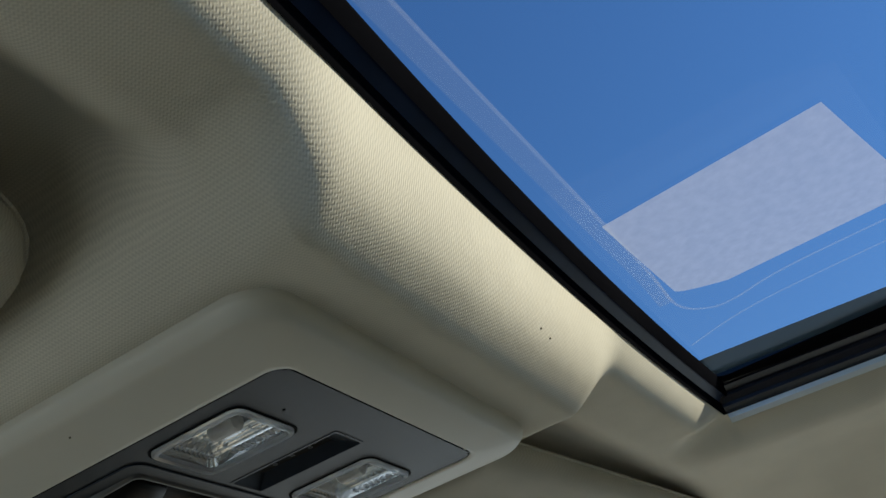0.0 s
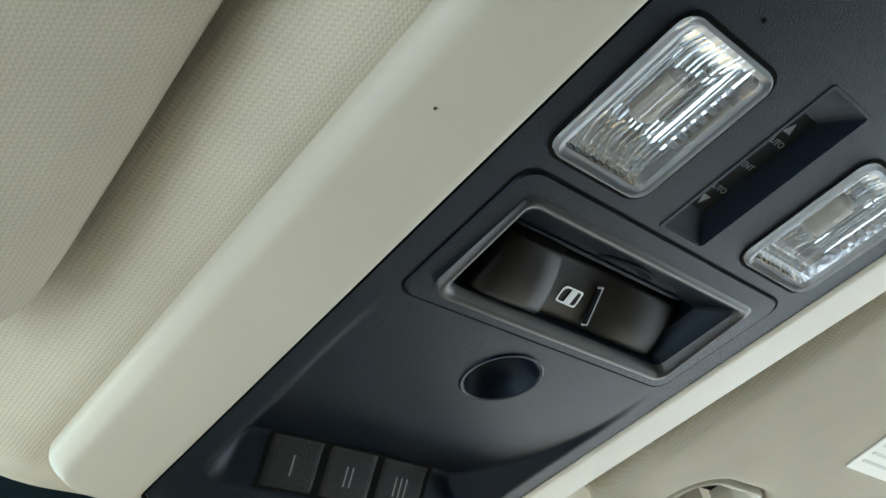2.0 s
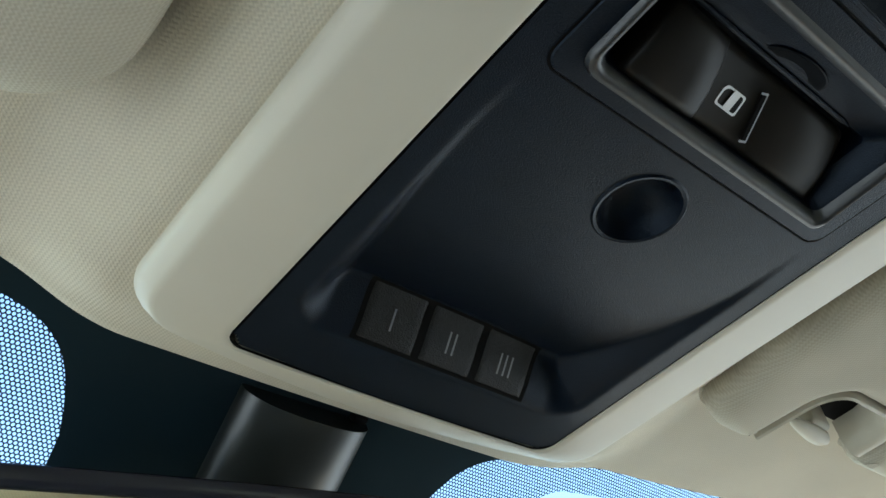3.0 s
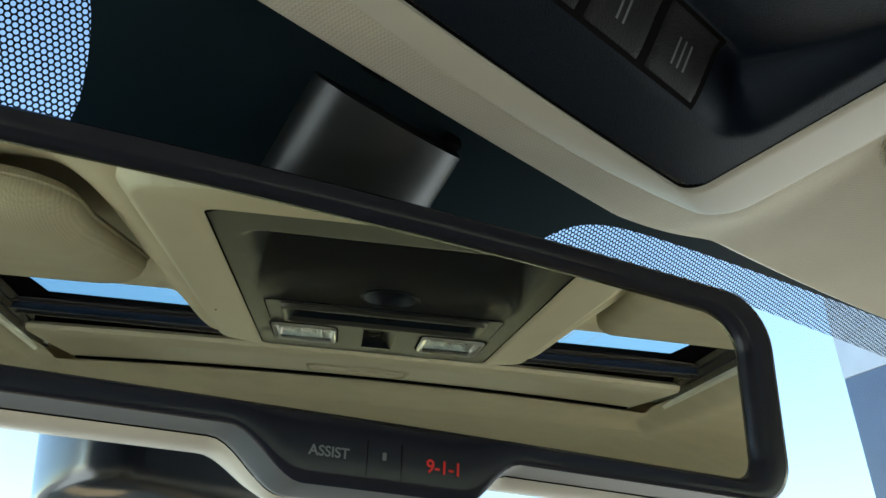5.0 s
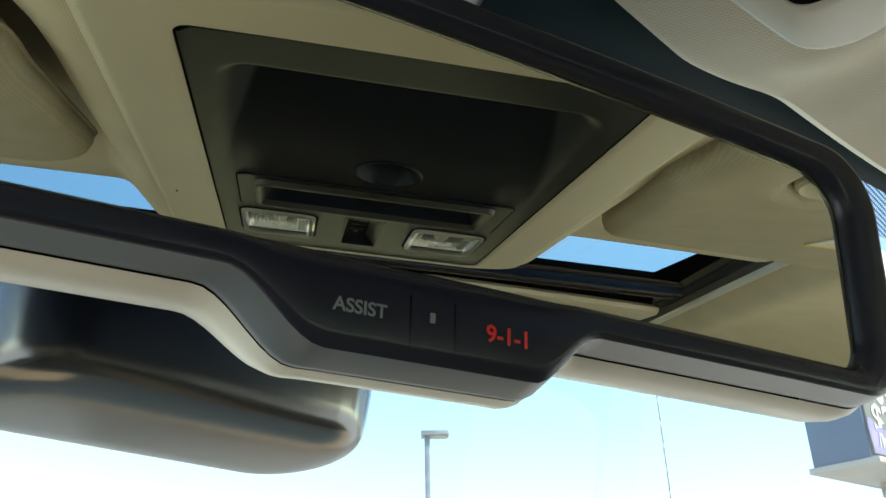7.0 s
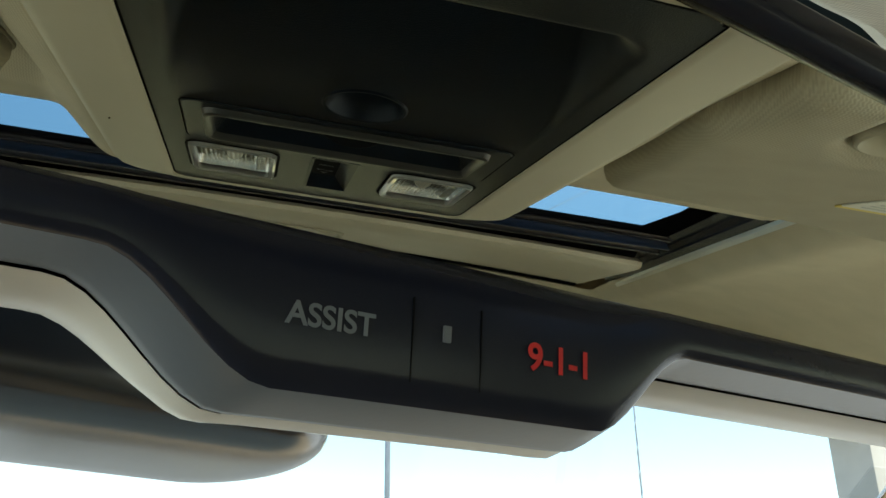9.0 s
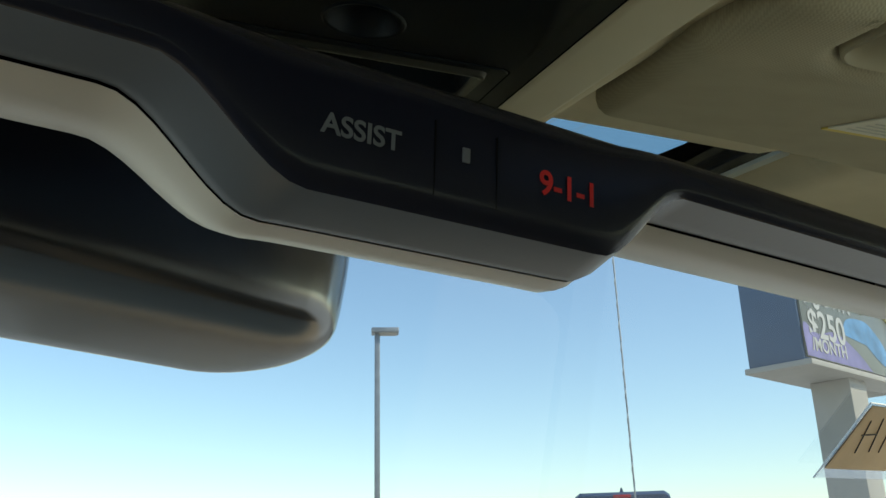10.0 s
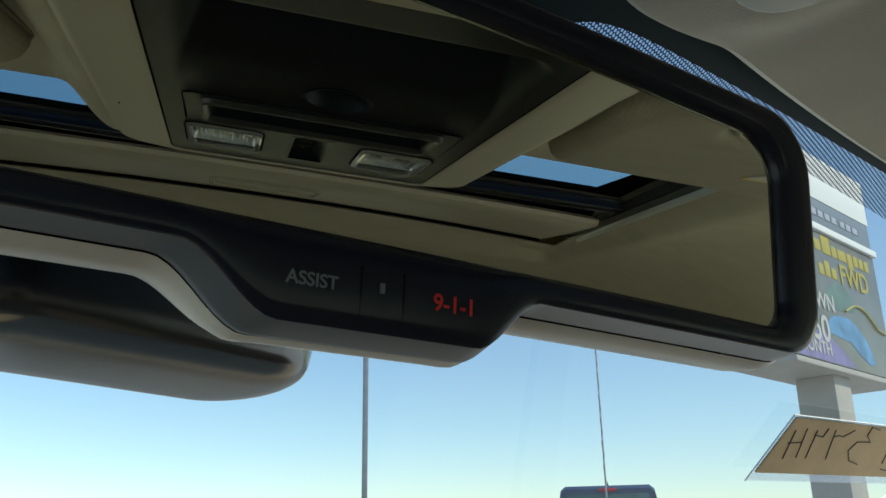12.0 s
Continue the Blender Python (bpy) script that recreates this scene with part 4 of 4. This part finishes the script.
def rim_pts(k, drop, near=0.0, sag=0.0):
    """Rim points at fixed turns, so that the rings match."""
    base = rrect(-0.1470, 0.1545, -0.0340, 0.0455, (0.020, 0.020, 0.016, 0.016), 8)
    inner = rrect(-0.1380, 0.1390, -0.0258, 0.0358, (0.014, 0.014, 0.009, 0.009), 8)
    out = []
    full = list(zip(base, inner))
    for (p, q), (p2, q2) in zip(full, full[1:] + full[:1]):
        m = max(1, int(math.hypot(p2[0] - p[0], p2[1] - p[1]) / 0.0025))
        for i in range(m):
            t = i / m
            bx, bz = p[0] + (p2[0] - p[0]) * t, p[1] + (p2[1] - p[1]) * t
            ix, iz = q[0] + (q2[0] - q[0]) * t, q[1] + (q2[1] - q[1]) * t
            bow = 0.0030 * (1 - (bx / 0.145) ** 2) * (1.0 if bz > 0 else 0.25)
            if bz < -0.02:
                bz -= sag * (1 - 0.55 * ease(-0.052, -0.022, bx) * ease(0.046, 0.020, bx))
                bz -= drop * ease(-0.050 + near, -0.028 + near, bx) * ease(0.043, 0.024, bx)
            x, z = bx + (ix - bx) * k, bz + (iz - bz) * k
            out.append((x, z + bow))
    return out


def mr(k, y, drop=0.0143, sag=0.0):
    return [(x, y, z) for x, z in rim_pts(k, drop, 0.0030 if y < 0 else 0.0, sag)]


part("housing", loft([mr(0.36, 0.029, 0.012, 0.004), mr(0.16, 0.022, 0.0143, 0.005), mr(0.04, 0.0145, 0.0143, 0.0042), mr(0.0, 0.0100, 0.0143, 0.0030), mr(0.0, 0.0072, 0.0143, 0.0012)]), M_GREY, mir, "grey satin plastic shell")
# unseen back, added in black so that the pod reflects something dark
part("dark_back", loft([mr(0.85, 0.036, 0.004), mr(0.60, 0.034, 0.008, 0.002), mr(0.34, 0.0285, 0.012, 0.004)], cap0=True), M_BLACK, mir, "unseen mirror back, blackened to darken the pod's reflection")
part("bezel_edge", loft([mr(0.0, 0.0070, 0.0143, 0.0008), mr(-0.015, 0.0058, 0.0143, 0.0008), mr(-0.02, 0.0040, 0.0143, 0.0004), mr(0.075, -0.0030)]), M_EDGE, mir, "slate satin chamfer round the bezel")
part("bezel", loft([mr(0.075, -0.0030), mr(0.11, -0.0036), mr(0.20, -0.0041), mr(0.24, -0.0042), mr(0.72, -0.0038), mr(0.78, -0.0036), mr(0.92, -0.0026), mr(1.0, -0.0002), mr(1.0, 0.002)]), M_BLACK, mir, "black plastic bezel")
part("mirror_glass", loft([mr(0.97, 0.0002)], cap0=True), M_MIRROR, mir, "silvered mirror glass", smooth=False)
UP = Matrix.Rotation(math.pi / 2, 4, "X")
letters("assist_lettering", "ASSIST", 0.0036, Matrix.Translation((-0.0188 * KS, -0.00425 * KS, -0.0369 * KS)) @ UP, M_CHINK, mir, "pale grey button lettering", 0.00003)
letters("emergency_lettering", "9-1-1", 0.0048, Matrix.Translation((0.0164 * KS, -0.00425 * KS, -0.0372 * KS)) @ UP, M_RED, mir, "red button lettering", 0.00003)
part("microphone_slot", box(-0.0030, -0.0018, -0.0044, -0.0040, -0.0372, -0.0350, 0.0001), M_GREYINK, mir, "small grey indicator")
for x in (-0.0075, 0.0030):
    part("button_seam", box(x - 0.00008, x + 0.00008, -0.0042, -0.0036, -0.0430, -0.0320), M_SEAM, mir, "thin seam between buttons", smooth=False)

br = thing("mirror_bracket", (-0.026, 0.30, 0.0), "dark plastic mirror bracket and sensor housing on the windscreen", "mirror bracket")
rows = []
for k in range(13):
    y = 0.2868 + 0.122 * k / 12
    row = []
    for c in [-math.cos(math.pi * i / 32) for i in range(33)]:
        d = 0.0235 * max(0.0, 1 - abs(c) ** 2.3) ** (1 / 2.2)
        row.append((0.0270 + 0.0345 * c, y - 0.30 - 0.46 * d, ws_z(0, y) - 0.001 - d * 0.68))
    rows.append(row + [(x, yy, ws_z(0, y) + 0.001) for x, yy, z in (row[-1], row[0])])
part("arm", loft(rows, True, True), M_ARM, br, "black rounded arm cover")
for x, y, w in ((0.012, -0.0270, 0.006), (0.0555, -0.0165, 0.004)):
    part("cable_clip", box(x - w, x + w, y - 0.0030, y + 0.0060, ws_z(0, 0.30 + y) - 0.006, ws_z(0, 0.30 + y) - 0.0005, 0.0015, 2), M_SEAM, br, "small black clip at the arm's end")


def pod(z, k):
    y0, y1 = 0.0875 + k * 1.1, 0.1420 - k * 0.5
    return [(x, y, z) for x, y in rrect(-0.0290 + 0.4 * k, 0.1062 - k, y0, y1, min(0.0262 - 0.5 * k, (y1 - y0) / 2 - 0.0004), 12)]


part("sensor_pod", loft([pod(-0.030, -0.0060), pod(-0.046, -0.0048), pod(-0.060, -0.0030), pod(-0.070, -0.0013), pod(-0.0750, -0.0002), pod(-0.0774, 0.0010), pod(-0.0788, 0.0026), pod(-0.0798, 0.0044), pod(-0.0806, 0.0064), pod(-0.0811, 0.0086), pod(-0.0815, 0.0110), pod(-0.0818, 0.0140), pod(-0.0820, 0.0180), pod(-0.0821, 0.028)], True, True), M_POD, br, "glossy dark sensor pod")

# ---- unseen cabin walls that close the place, coloured to set the bounced light ----
def wall(name, bm, material_, label, cat="car body"):
    return tagged(part(name, bm, material_, None, label, scale=1.0), label, cat, kind="structure")


def roofed(bm):
    """From the roof's frame into the world."""
    for v in bm.verts:
        v.co = ROOF @ (v.co * KS)
    return bm


wall("floor", roofed(box(-0.85, 0.85, -2.2, 1.1, -0.94, -0.90)), M_CARPET, "plain tan carpeted cabin floor")
for s, nm in ((-1, "wall_left"), (1, "wall_right")):
    b = bmesh.new()
    box(min(s * 0.80, s * 0.86), max(s * 0.80, s * 0.86), -2.2, 1.1, -0.90, -0.48, bm=b)
    # left pillar is widened to block window light, standing in for the driver
    for y0, y1 in ((-0.62, -0.48 if s > 0 else -0.14), (-2.2, -1.55)):
        box(min(s * 0.76, s * 0.84), max(s * 0.76, s * 0.84), y0, y1, -0.48, 0.0, bm=b)
    wall(nm, roofed(b), M_CABIN, "unseen beige door panels and light-blocking pillars below the roof")
# unseen rear wall, its colour lowered to keep reflected light down
b = bmesh.new()
for x0, x1, z0, z1 in ((-0.86, 0.86, -0.94, -0.35), (-0.86, -0.62, -0.35, 0.06), (0.62, 0.86, -0.35, 0.06), (-0.62, 0.62, -0.06, 0.06)):
    box(x0, x1, -2.26, -2.20, z0, z1, bm=b)
wall("wall_rear", roofed(b), M_REAR, "unseen rear cabin wall with a window opening, darkened to cut bounced light")
wall("window_rear", roofed(box(-0.62, 0.62, -2.235, -2.230, -0.35, -0.06)), M_PRIVACY, "dark tinted rear window glass", "window")
for s, nm in ((-1, "window_left"), (1, "window_right")):
    wall(nm, roofed(box(min(s * 0.80, s * 0.806), max(s * 0.80, s * 0.806), -1.55, -0.62, -0.48, 0.02)), M_PRIVACY, "dark tinted rear door glass", "window")
wall("dashboard", roofed(box(-0.80, 0.80, 0.28, 1.10, -0.90, -0.47, 0.04, 3)), M_DASH, "tan padded dashboard top", "dashboard")

# ---- price card on the windscreen ----
def ws_frame(x, y):
    """A frame that lies on the inside of the windscreen."""
    o = Vector(ws_pt(x, y, -0.004))
    ex = (Vector(ws_pt(x + 0.01, y - 0.0019, -0.004)) - o).normalized()
    ey = (Vector(ws_pt(x, y - 0.01, -0.004)) - o).normalized()
    ez = ex.cross(ey).normalized()
    ey = ez.cross(ex)
    return o, Matrix((ex, ey, ez)).transposed().to_4x4()


o, mt = ws_frame(0.5520, 0.4140)
card = thing("hand_lettered_card", o, "brown hand-lettered card in a clear sleeve on the windscreen", "card", turn=mt)
SK = -0.12
lean = lambda x, y: (x + y * SK, y)
for nm, z, m, a, lb in (("sleeve", 0.0, M_SLEEVE, (-0.003, 0.300, -0.006, 0.0625), "clear plastic sleeve"), ("sheet", 0.0012, M_CARD, (0.000, 0.292, 0.004, 0.0610), "brown card")):
    b = bmesh.new()
    for zz in (z, z + 0.0008):
        b.faces.new([b.verts.new((*lean(x, y), zz)) for x, y in ((a[0], a[2]), (a[1], a[2]), (a[1], a[3]), (a[0], a[3]))])
    q = part(nm, b, m, card, lb, smooth=False)
b = bmesh.new()
STROKES = (((0.006, 0.049), (0.021, 0.020)), ((0.020, 0.052), (0.039, 0.022)), ((0.010, 0.036), (0.029, 0.038)), ((0.037, 0.051), (0.054, 0.022)),
           ((0.039, 0.046), (0.053, 0.045), (0.051, 0.054)), ((0.064, 0.053), (0.087, 0.022)), ((0.070, 0.046), (0.075, 0.048), (0.084, 0.047), (0.094, 0.055)),
           ((0.149, 0.018), (0.128, 0.022), (0.112, 0.033), (0.114, 0.043), (0.137, 0.044), (0.122, 0.051), (0.118, 0.060), (0.135, 0.058)), ((0.150, 0.060), (0.166, 0.060), (0.193, 0.021)), ((0.20, 0.014), (0.215, 0.012), (0.23, 0.018), (0.225, 0.032), (0.21, 0.028)))
for s in STROKES:
    tube([(x, y, 0.0022) for x, y in s], 0.0006, 5, bm=b)
rim = [(*lean(x, y), 0.0008) for x, y in ((-0.003, -0.006), (-0.003, 0.0625), (0.300, 0.0625))]
part("sleeve_rim", tube(rim, 0.0006, 6), M_INK, card, "white welded sleeve edge")
part("pen_bar", b, M_PEN, card, "dark pen strokes")

# ---- outside: fender and mast, lamp post, pickup, roadside sign ----
# hood is out of view; its light tan throws sunlight up to the headliner
hood = outdoor("hood", (0, 0, 0), "unseen tan hood of the parked car, bouncing sunlight into the cabin", "car hood", kind="structure")
part("panel", roofed(sheet(steps((-0.9, 0.9, 0.15)), steps((1.2, 2.3, 0.15)), lambda x, y: (x, y, -0.66 - 0.10 * (x / 0.9) ** 4 - 0.10 * ease(1.6, 2.3, y)))), M_HOOD, hood, scale=1.0)
part("fender", box(0.75, 1.27, 0.70, 2.0, 0.60, 1.022, 0.05, 3), M_HOOD, hood, "tan front fender", scale=1.0)
mast = outdoor("antenna_mast", (1.197, 0.859, 1.02), "thin steel whip antenna with a wound coil", "antenna")
part("base", tube([(0, 0, 0), (0, 0, 0.03), (0, 0, 0.05)], [0.014, 0.012, 0.006], 12), M_BLACK, mast, "black base", scale=1.0)
part("whip", tube([(0, 0, 0.04), (0, 0, 1.15)], [0.0017, 0.0014], 8), M_STEEL, mast, scale=1.0)
coil = [(0.0015 * math.cos(a), 0.0015 * math.sin(a), 0.08 + 1.0 * k / 416) for k in range(417) for a in (k * 2 * math.pi / 16,)]
part("coil", tube(coil, 0.0007, 5), M_COIL, mast, "wound wire coil", scale=1.0)


def polar(az, dist):
    return dist * math.sin(radians(az)) - 0.10, dist * math.cos(radians(az)) + 0.165


EYE_Z = 1.57
px, py = polar(46.25, 32.0)
lp = outdoor("street_lamp", (px, py, 0), "tall galvanised parking-lot lamp with a flat head", "street lamp", -46.25)
top = EYE_Z + 32 * math.tan(radians(13.9))
part("footing", tube([(0, 0, 0), (0, 0, 0.7)], 0.3, 20), M_SIGNPALE, lp, "round concrete footing", scale=1.0)
part("pole", box(-0.10, 0.10, -0.10, 0.10, 0.7, top, 0.02), M_STEEL, lp, "square steel pole", scale=1.0)
part("head", box(-0.22, 0.80, -0.30, 0.30, top - 0.02, top + 0.16, 0.03), M_STEEL, lp, "flat luminaire head", scale=1.0)
part("lens", box(0.05, 0.72, -0.24, 0.24, top - 0.05, top - 0.02, 0.01), M_SIGNPALE, lp, "pale lens", scale=1.0)

tx, ty = polar(61.5, 15.0)
pk = outdoor("pickup_truck", (tx, ty, 0), "dark parked pickup truck seen from behind", "pickup truck", -61.5)
rz = EYE_Z + 15.0 * math.tan(radians(3.52))


def section(y, w, z0, z1, tw):
    return [(-w, y, z0), (w, y, z0), (w, y, z0 + (z1 - z0) * 0.5), (tw, y, z1 - 0.06), (tw - 0.08, y, z1), (-tw + 0.08, y, z1), (-tw, y, z1 - 0.06), (-w, y, z0 + (z1 - z0) * 0.5)]


part("cab", loft([section(0.0, 0.93, 0.6, rz - 0.06, 0.76), section(0.15, 0.95, 0.6, rz, 0.76), section(1.6, 0.95, 0.6, rz, 0.74), section(2.4, 0.95, 0.6, 1.35, 0.80), section(3.6, 0.92, 0.6, 1.25, 0.78)], True, True), M_TRUCK, pk, "dark painted cab and hood", scale=1.0)
part("bed", box(-0.97, 0.97, -1.9, 0.0, 0.65, 1.38, 0.06), M_TRUCK, pk, "dark cargo bed", scale=1.0)
part("rear_window", box(-0.66, 0.66, -0.02, 0.03, rz - 0.52, rz - 0.14, 0.01), M_DARKGLASS, pk, "dark rear window", scale=1.0)
part("brake_light", box(-0.14, 0.14, -0.04, 0.02, rz - 0.105, rz - 0.05, 0.01), M_BRAKE, pk, "red third brake light", scale=1.0)
part("roof_fin", loft([[(-0.04, 0.45, rz), (0.04, 0.45, rz), (0.04, 0.70, rz), (-0.04, 0.70, rz)], [(-0.01, 0.47, rz + 0.09), (0.01, 0.47, rz + 0.09), (0.01, 0.55, rz + 0.09), (-0.01, 0.55, rz + 0.09)]], True, True), M_TRUCK, pk, "small roof aerial fin", scale=1.0)
for wx in (-0.85, 0.85):
    for wy in (-1.1, 2.7):
        wh = part("wheel", tube([(wx - 0.13, wy, 0.40), (wx - 0.10, wy, 0.40), (wx + 0.10, wy, 0.40), (wx + 0.13, wy, 0.40)], [0.36, 0.40, 0.40, 0.36], 28), M_TYRE, pk, "black tyre", scale=1.0)
        part("rim", tube([(wx - 0.135, wy, 0.40), (wx + 0.135, wy, 0.40)], 0.23, 20), M_STEEL, wh, "steel rim", scale=1.0)

A = Vector((*polar(73.42, 20.0), 0))
B = Vector((*polar(78.8, 25.2), 0))
along = (B - A).normalized()
yaw = math.degrees(math.atan2(along.y, along.x))
W = (B - A).length
zb, zt = EYE_Z + 20 * math.tan(radians(10.36)), EYE_Z + 20 * math.tan(radians(25.0))
zl = EYE_Z + 20 * math.tan(radians(19.87))
sg = outdoor("roadside_sign", (A.x, A.y, 0), "tall pylon sign with a lit advertising screen", "sign", yaw)
part("pole", box(2.25, 3.12, 0.15, 1.08, 0, zb, 0.02), M_SIGNPALE, sg, "pale clad pole", scale=1.0)
part("cabinet", box(0.0, W, 0.06, 1.36, zb + 0.13, zl, 0.03), M_SIGNSIDE, sg, "dark blue metal cabinet", scale=1.0)
part("upper_cabinet", box(-0.01, W + 0.01, 0.06, 1.37, zl + 0.002, zt, 0.03), M_SIGNUP, sg, "pale blue-grey upper cabinet", scale=1.0)
part("ledge", box(-0.05, W + 0.05, -0.12, 1.45, zb, zb + 0.13, 0.02), M_SIGNPALE, sg, "pale lower ledge", scale=1.0)
part("screen", box(0.06, W - 0.06, 0.0, 0.055, zb + 0.20, zl - 0.10, 0.01), M_SCREEN, sg, "dark advertising screen", scale=1.0)
part("divider", box(-0.02, W + 0.04, -0.08, 0.05, zl - 0.07, zl + 0.10, 0.01), M_LABEL, sg, "white divider ledge", scale=1.0)
part("name_panel", box(0.06, W - 0.06, 0.0, 0.055, zl + 0.12, zl + 0.82, 0.01), M_SIGNNAME, sg, "slate name panel", scale=1.0)
part("top_panel", box(0.0, W, -0.01, 0.055, zl + 0.84, zt, 0.01), M_LABEL, sg, "white top panel", scale=1.0)
for x0, x1 in ((0.35, 0.75), (0.80, 1.15), (1.20, 1.60), (1.65, 2.05), (2.10, 2.42), (2.47, 2.80), (2.85, 3.18), (3.23, 3.56), (3.72, 4.02), (4.07, 4.40), (4.45, 4.82)):
    part("name_bar", box(x0, x1, -0.012, 0.0, zl + 0.37, zl + 0.57, 0.02), M_GREYPALE, sg, "white name bar", scale=1.0)
FR = Matrix.Rotation(math.pi / 2, 4, "X")
for txt, x, z, s, m in (("$0", 0.62, zb + 1.60, 0.78, M_SCRPALE), ("DOWN", 1.62, zb + 1.66, 0.56, M_SCRPALE), ("$250", 1.18, zb + 0.96, 0.88, M_SCRPALE), ("/MONTH", 1.18, zb + 0.50, 0.42, M_SCRPALE), ("FWD", 4.02, zb + 2.56, 0.74, M_SCRYEL)):
    letters("lettering", txt, s, Matrix.Translation((x, -0.014, z)) @ FR, m, sg, "advertising lettering", 0.004)
for x0, x1, z0, z1 in ((0.30, 0.62, 3.02, 3.38), (0.68, 0.98, 3.02, 3.30), (1.04, 1.36, 3.02, 3.38), (1.42, 1.75, 3.02, 3.30), (2.00, 2.32, 3.00, 3.28), (2.40, 2.86, 2.98, 3.44), (2.92, 3.22, 2.98, 3.26), (3.28, 3.76, 2.98, 3.26), (3.82, 4.12, 2.84, 3.26), (4.18, 4.46, 2.98, 3.26), (4.52, 4.78, 2.98, 3.26), (4.84, 5.10, 2.98, 3.26), (2.05, 2.30, 2.38, 2.66), (2.38, 2.66, 2.38, 2.78), (2.74, 3.02, 2.38, 2.66)):
    part("word_bar", box(x0, x1, -0.010, 0.0, zb + z0, zb + z1, 0.004), M_SCRYEL, sg, "yellow word bar", scale=1.0)


def field(name, pts, material_, label, y):
    b = bmesh.new()
    b.faces.new([b.verts.new((px, y, zb + pz)) for px, pz in pts])
    return part(name, b, material_, sg, label, smooth=False, scale=1.0)


field("violet_field", bend(((0.08, 0.22), (0.08, 0.95), (0.70, 0.78), (1.60, 0.92), (2.60, 0.62), (3.30, 0.22))), M_SCRVIO, "violet corner of the screen", -0.004)
field("teal_field", bend(((2.05, 1.55), (2.30, 2.05), (3.10, 2.30), (3.60, 2.05), (3.75, 1.70), (3.00, 1.60))), M_TEAL, "teal patch on the screen", -0.006)
field("car_picture", bend(((1.95, 0.95), (2.30, 1.35), (3.20, 1.45), (3.70, 1.30), (4.20, 0.95), (4.45, 0.45), (3.90, 0.50), (3.20, 0.85))), M_SCRBLUE, "blue car shape on the screen", -0.008)
arc = [(3.15 + 2.30 * t, -0.02, zb + 1.62 + 0.34 * math.sin(math.pi * min(1.0, 1.25 * t)) - 0.25 * t) for t in [k / 14 for k in range(15)]]
part("car_outline", tube(arc, 0.035, 6), M_OLIVE, sg, "olive car outline", scale=1.0)
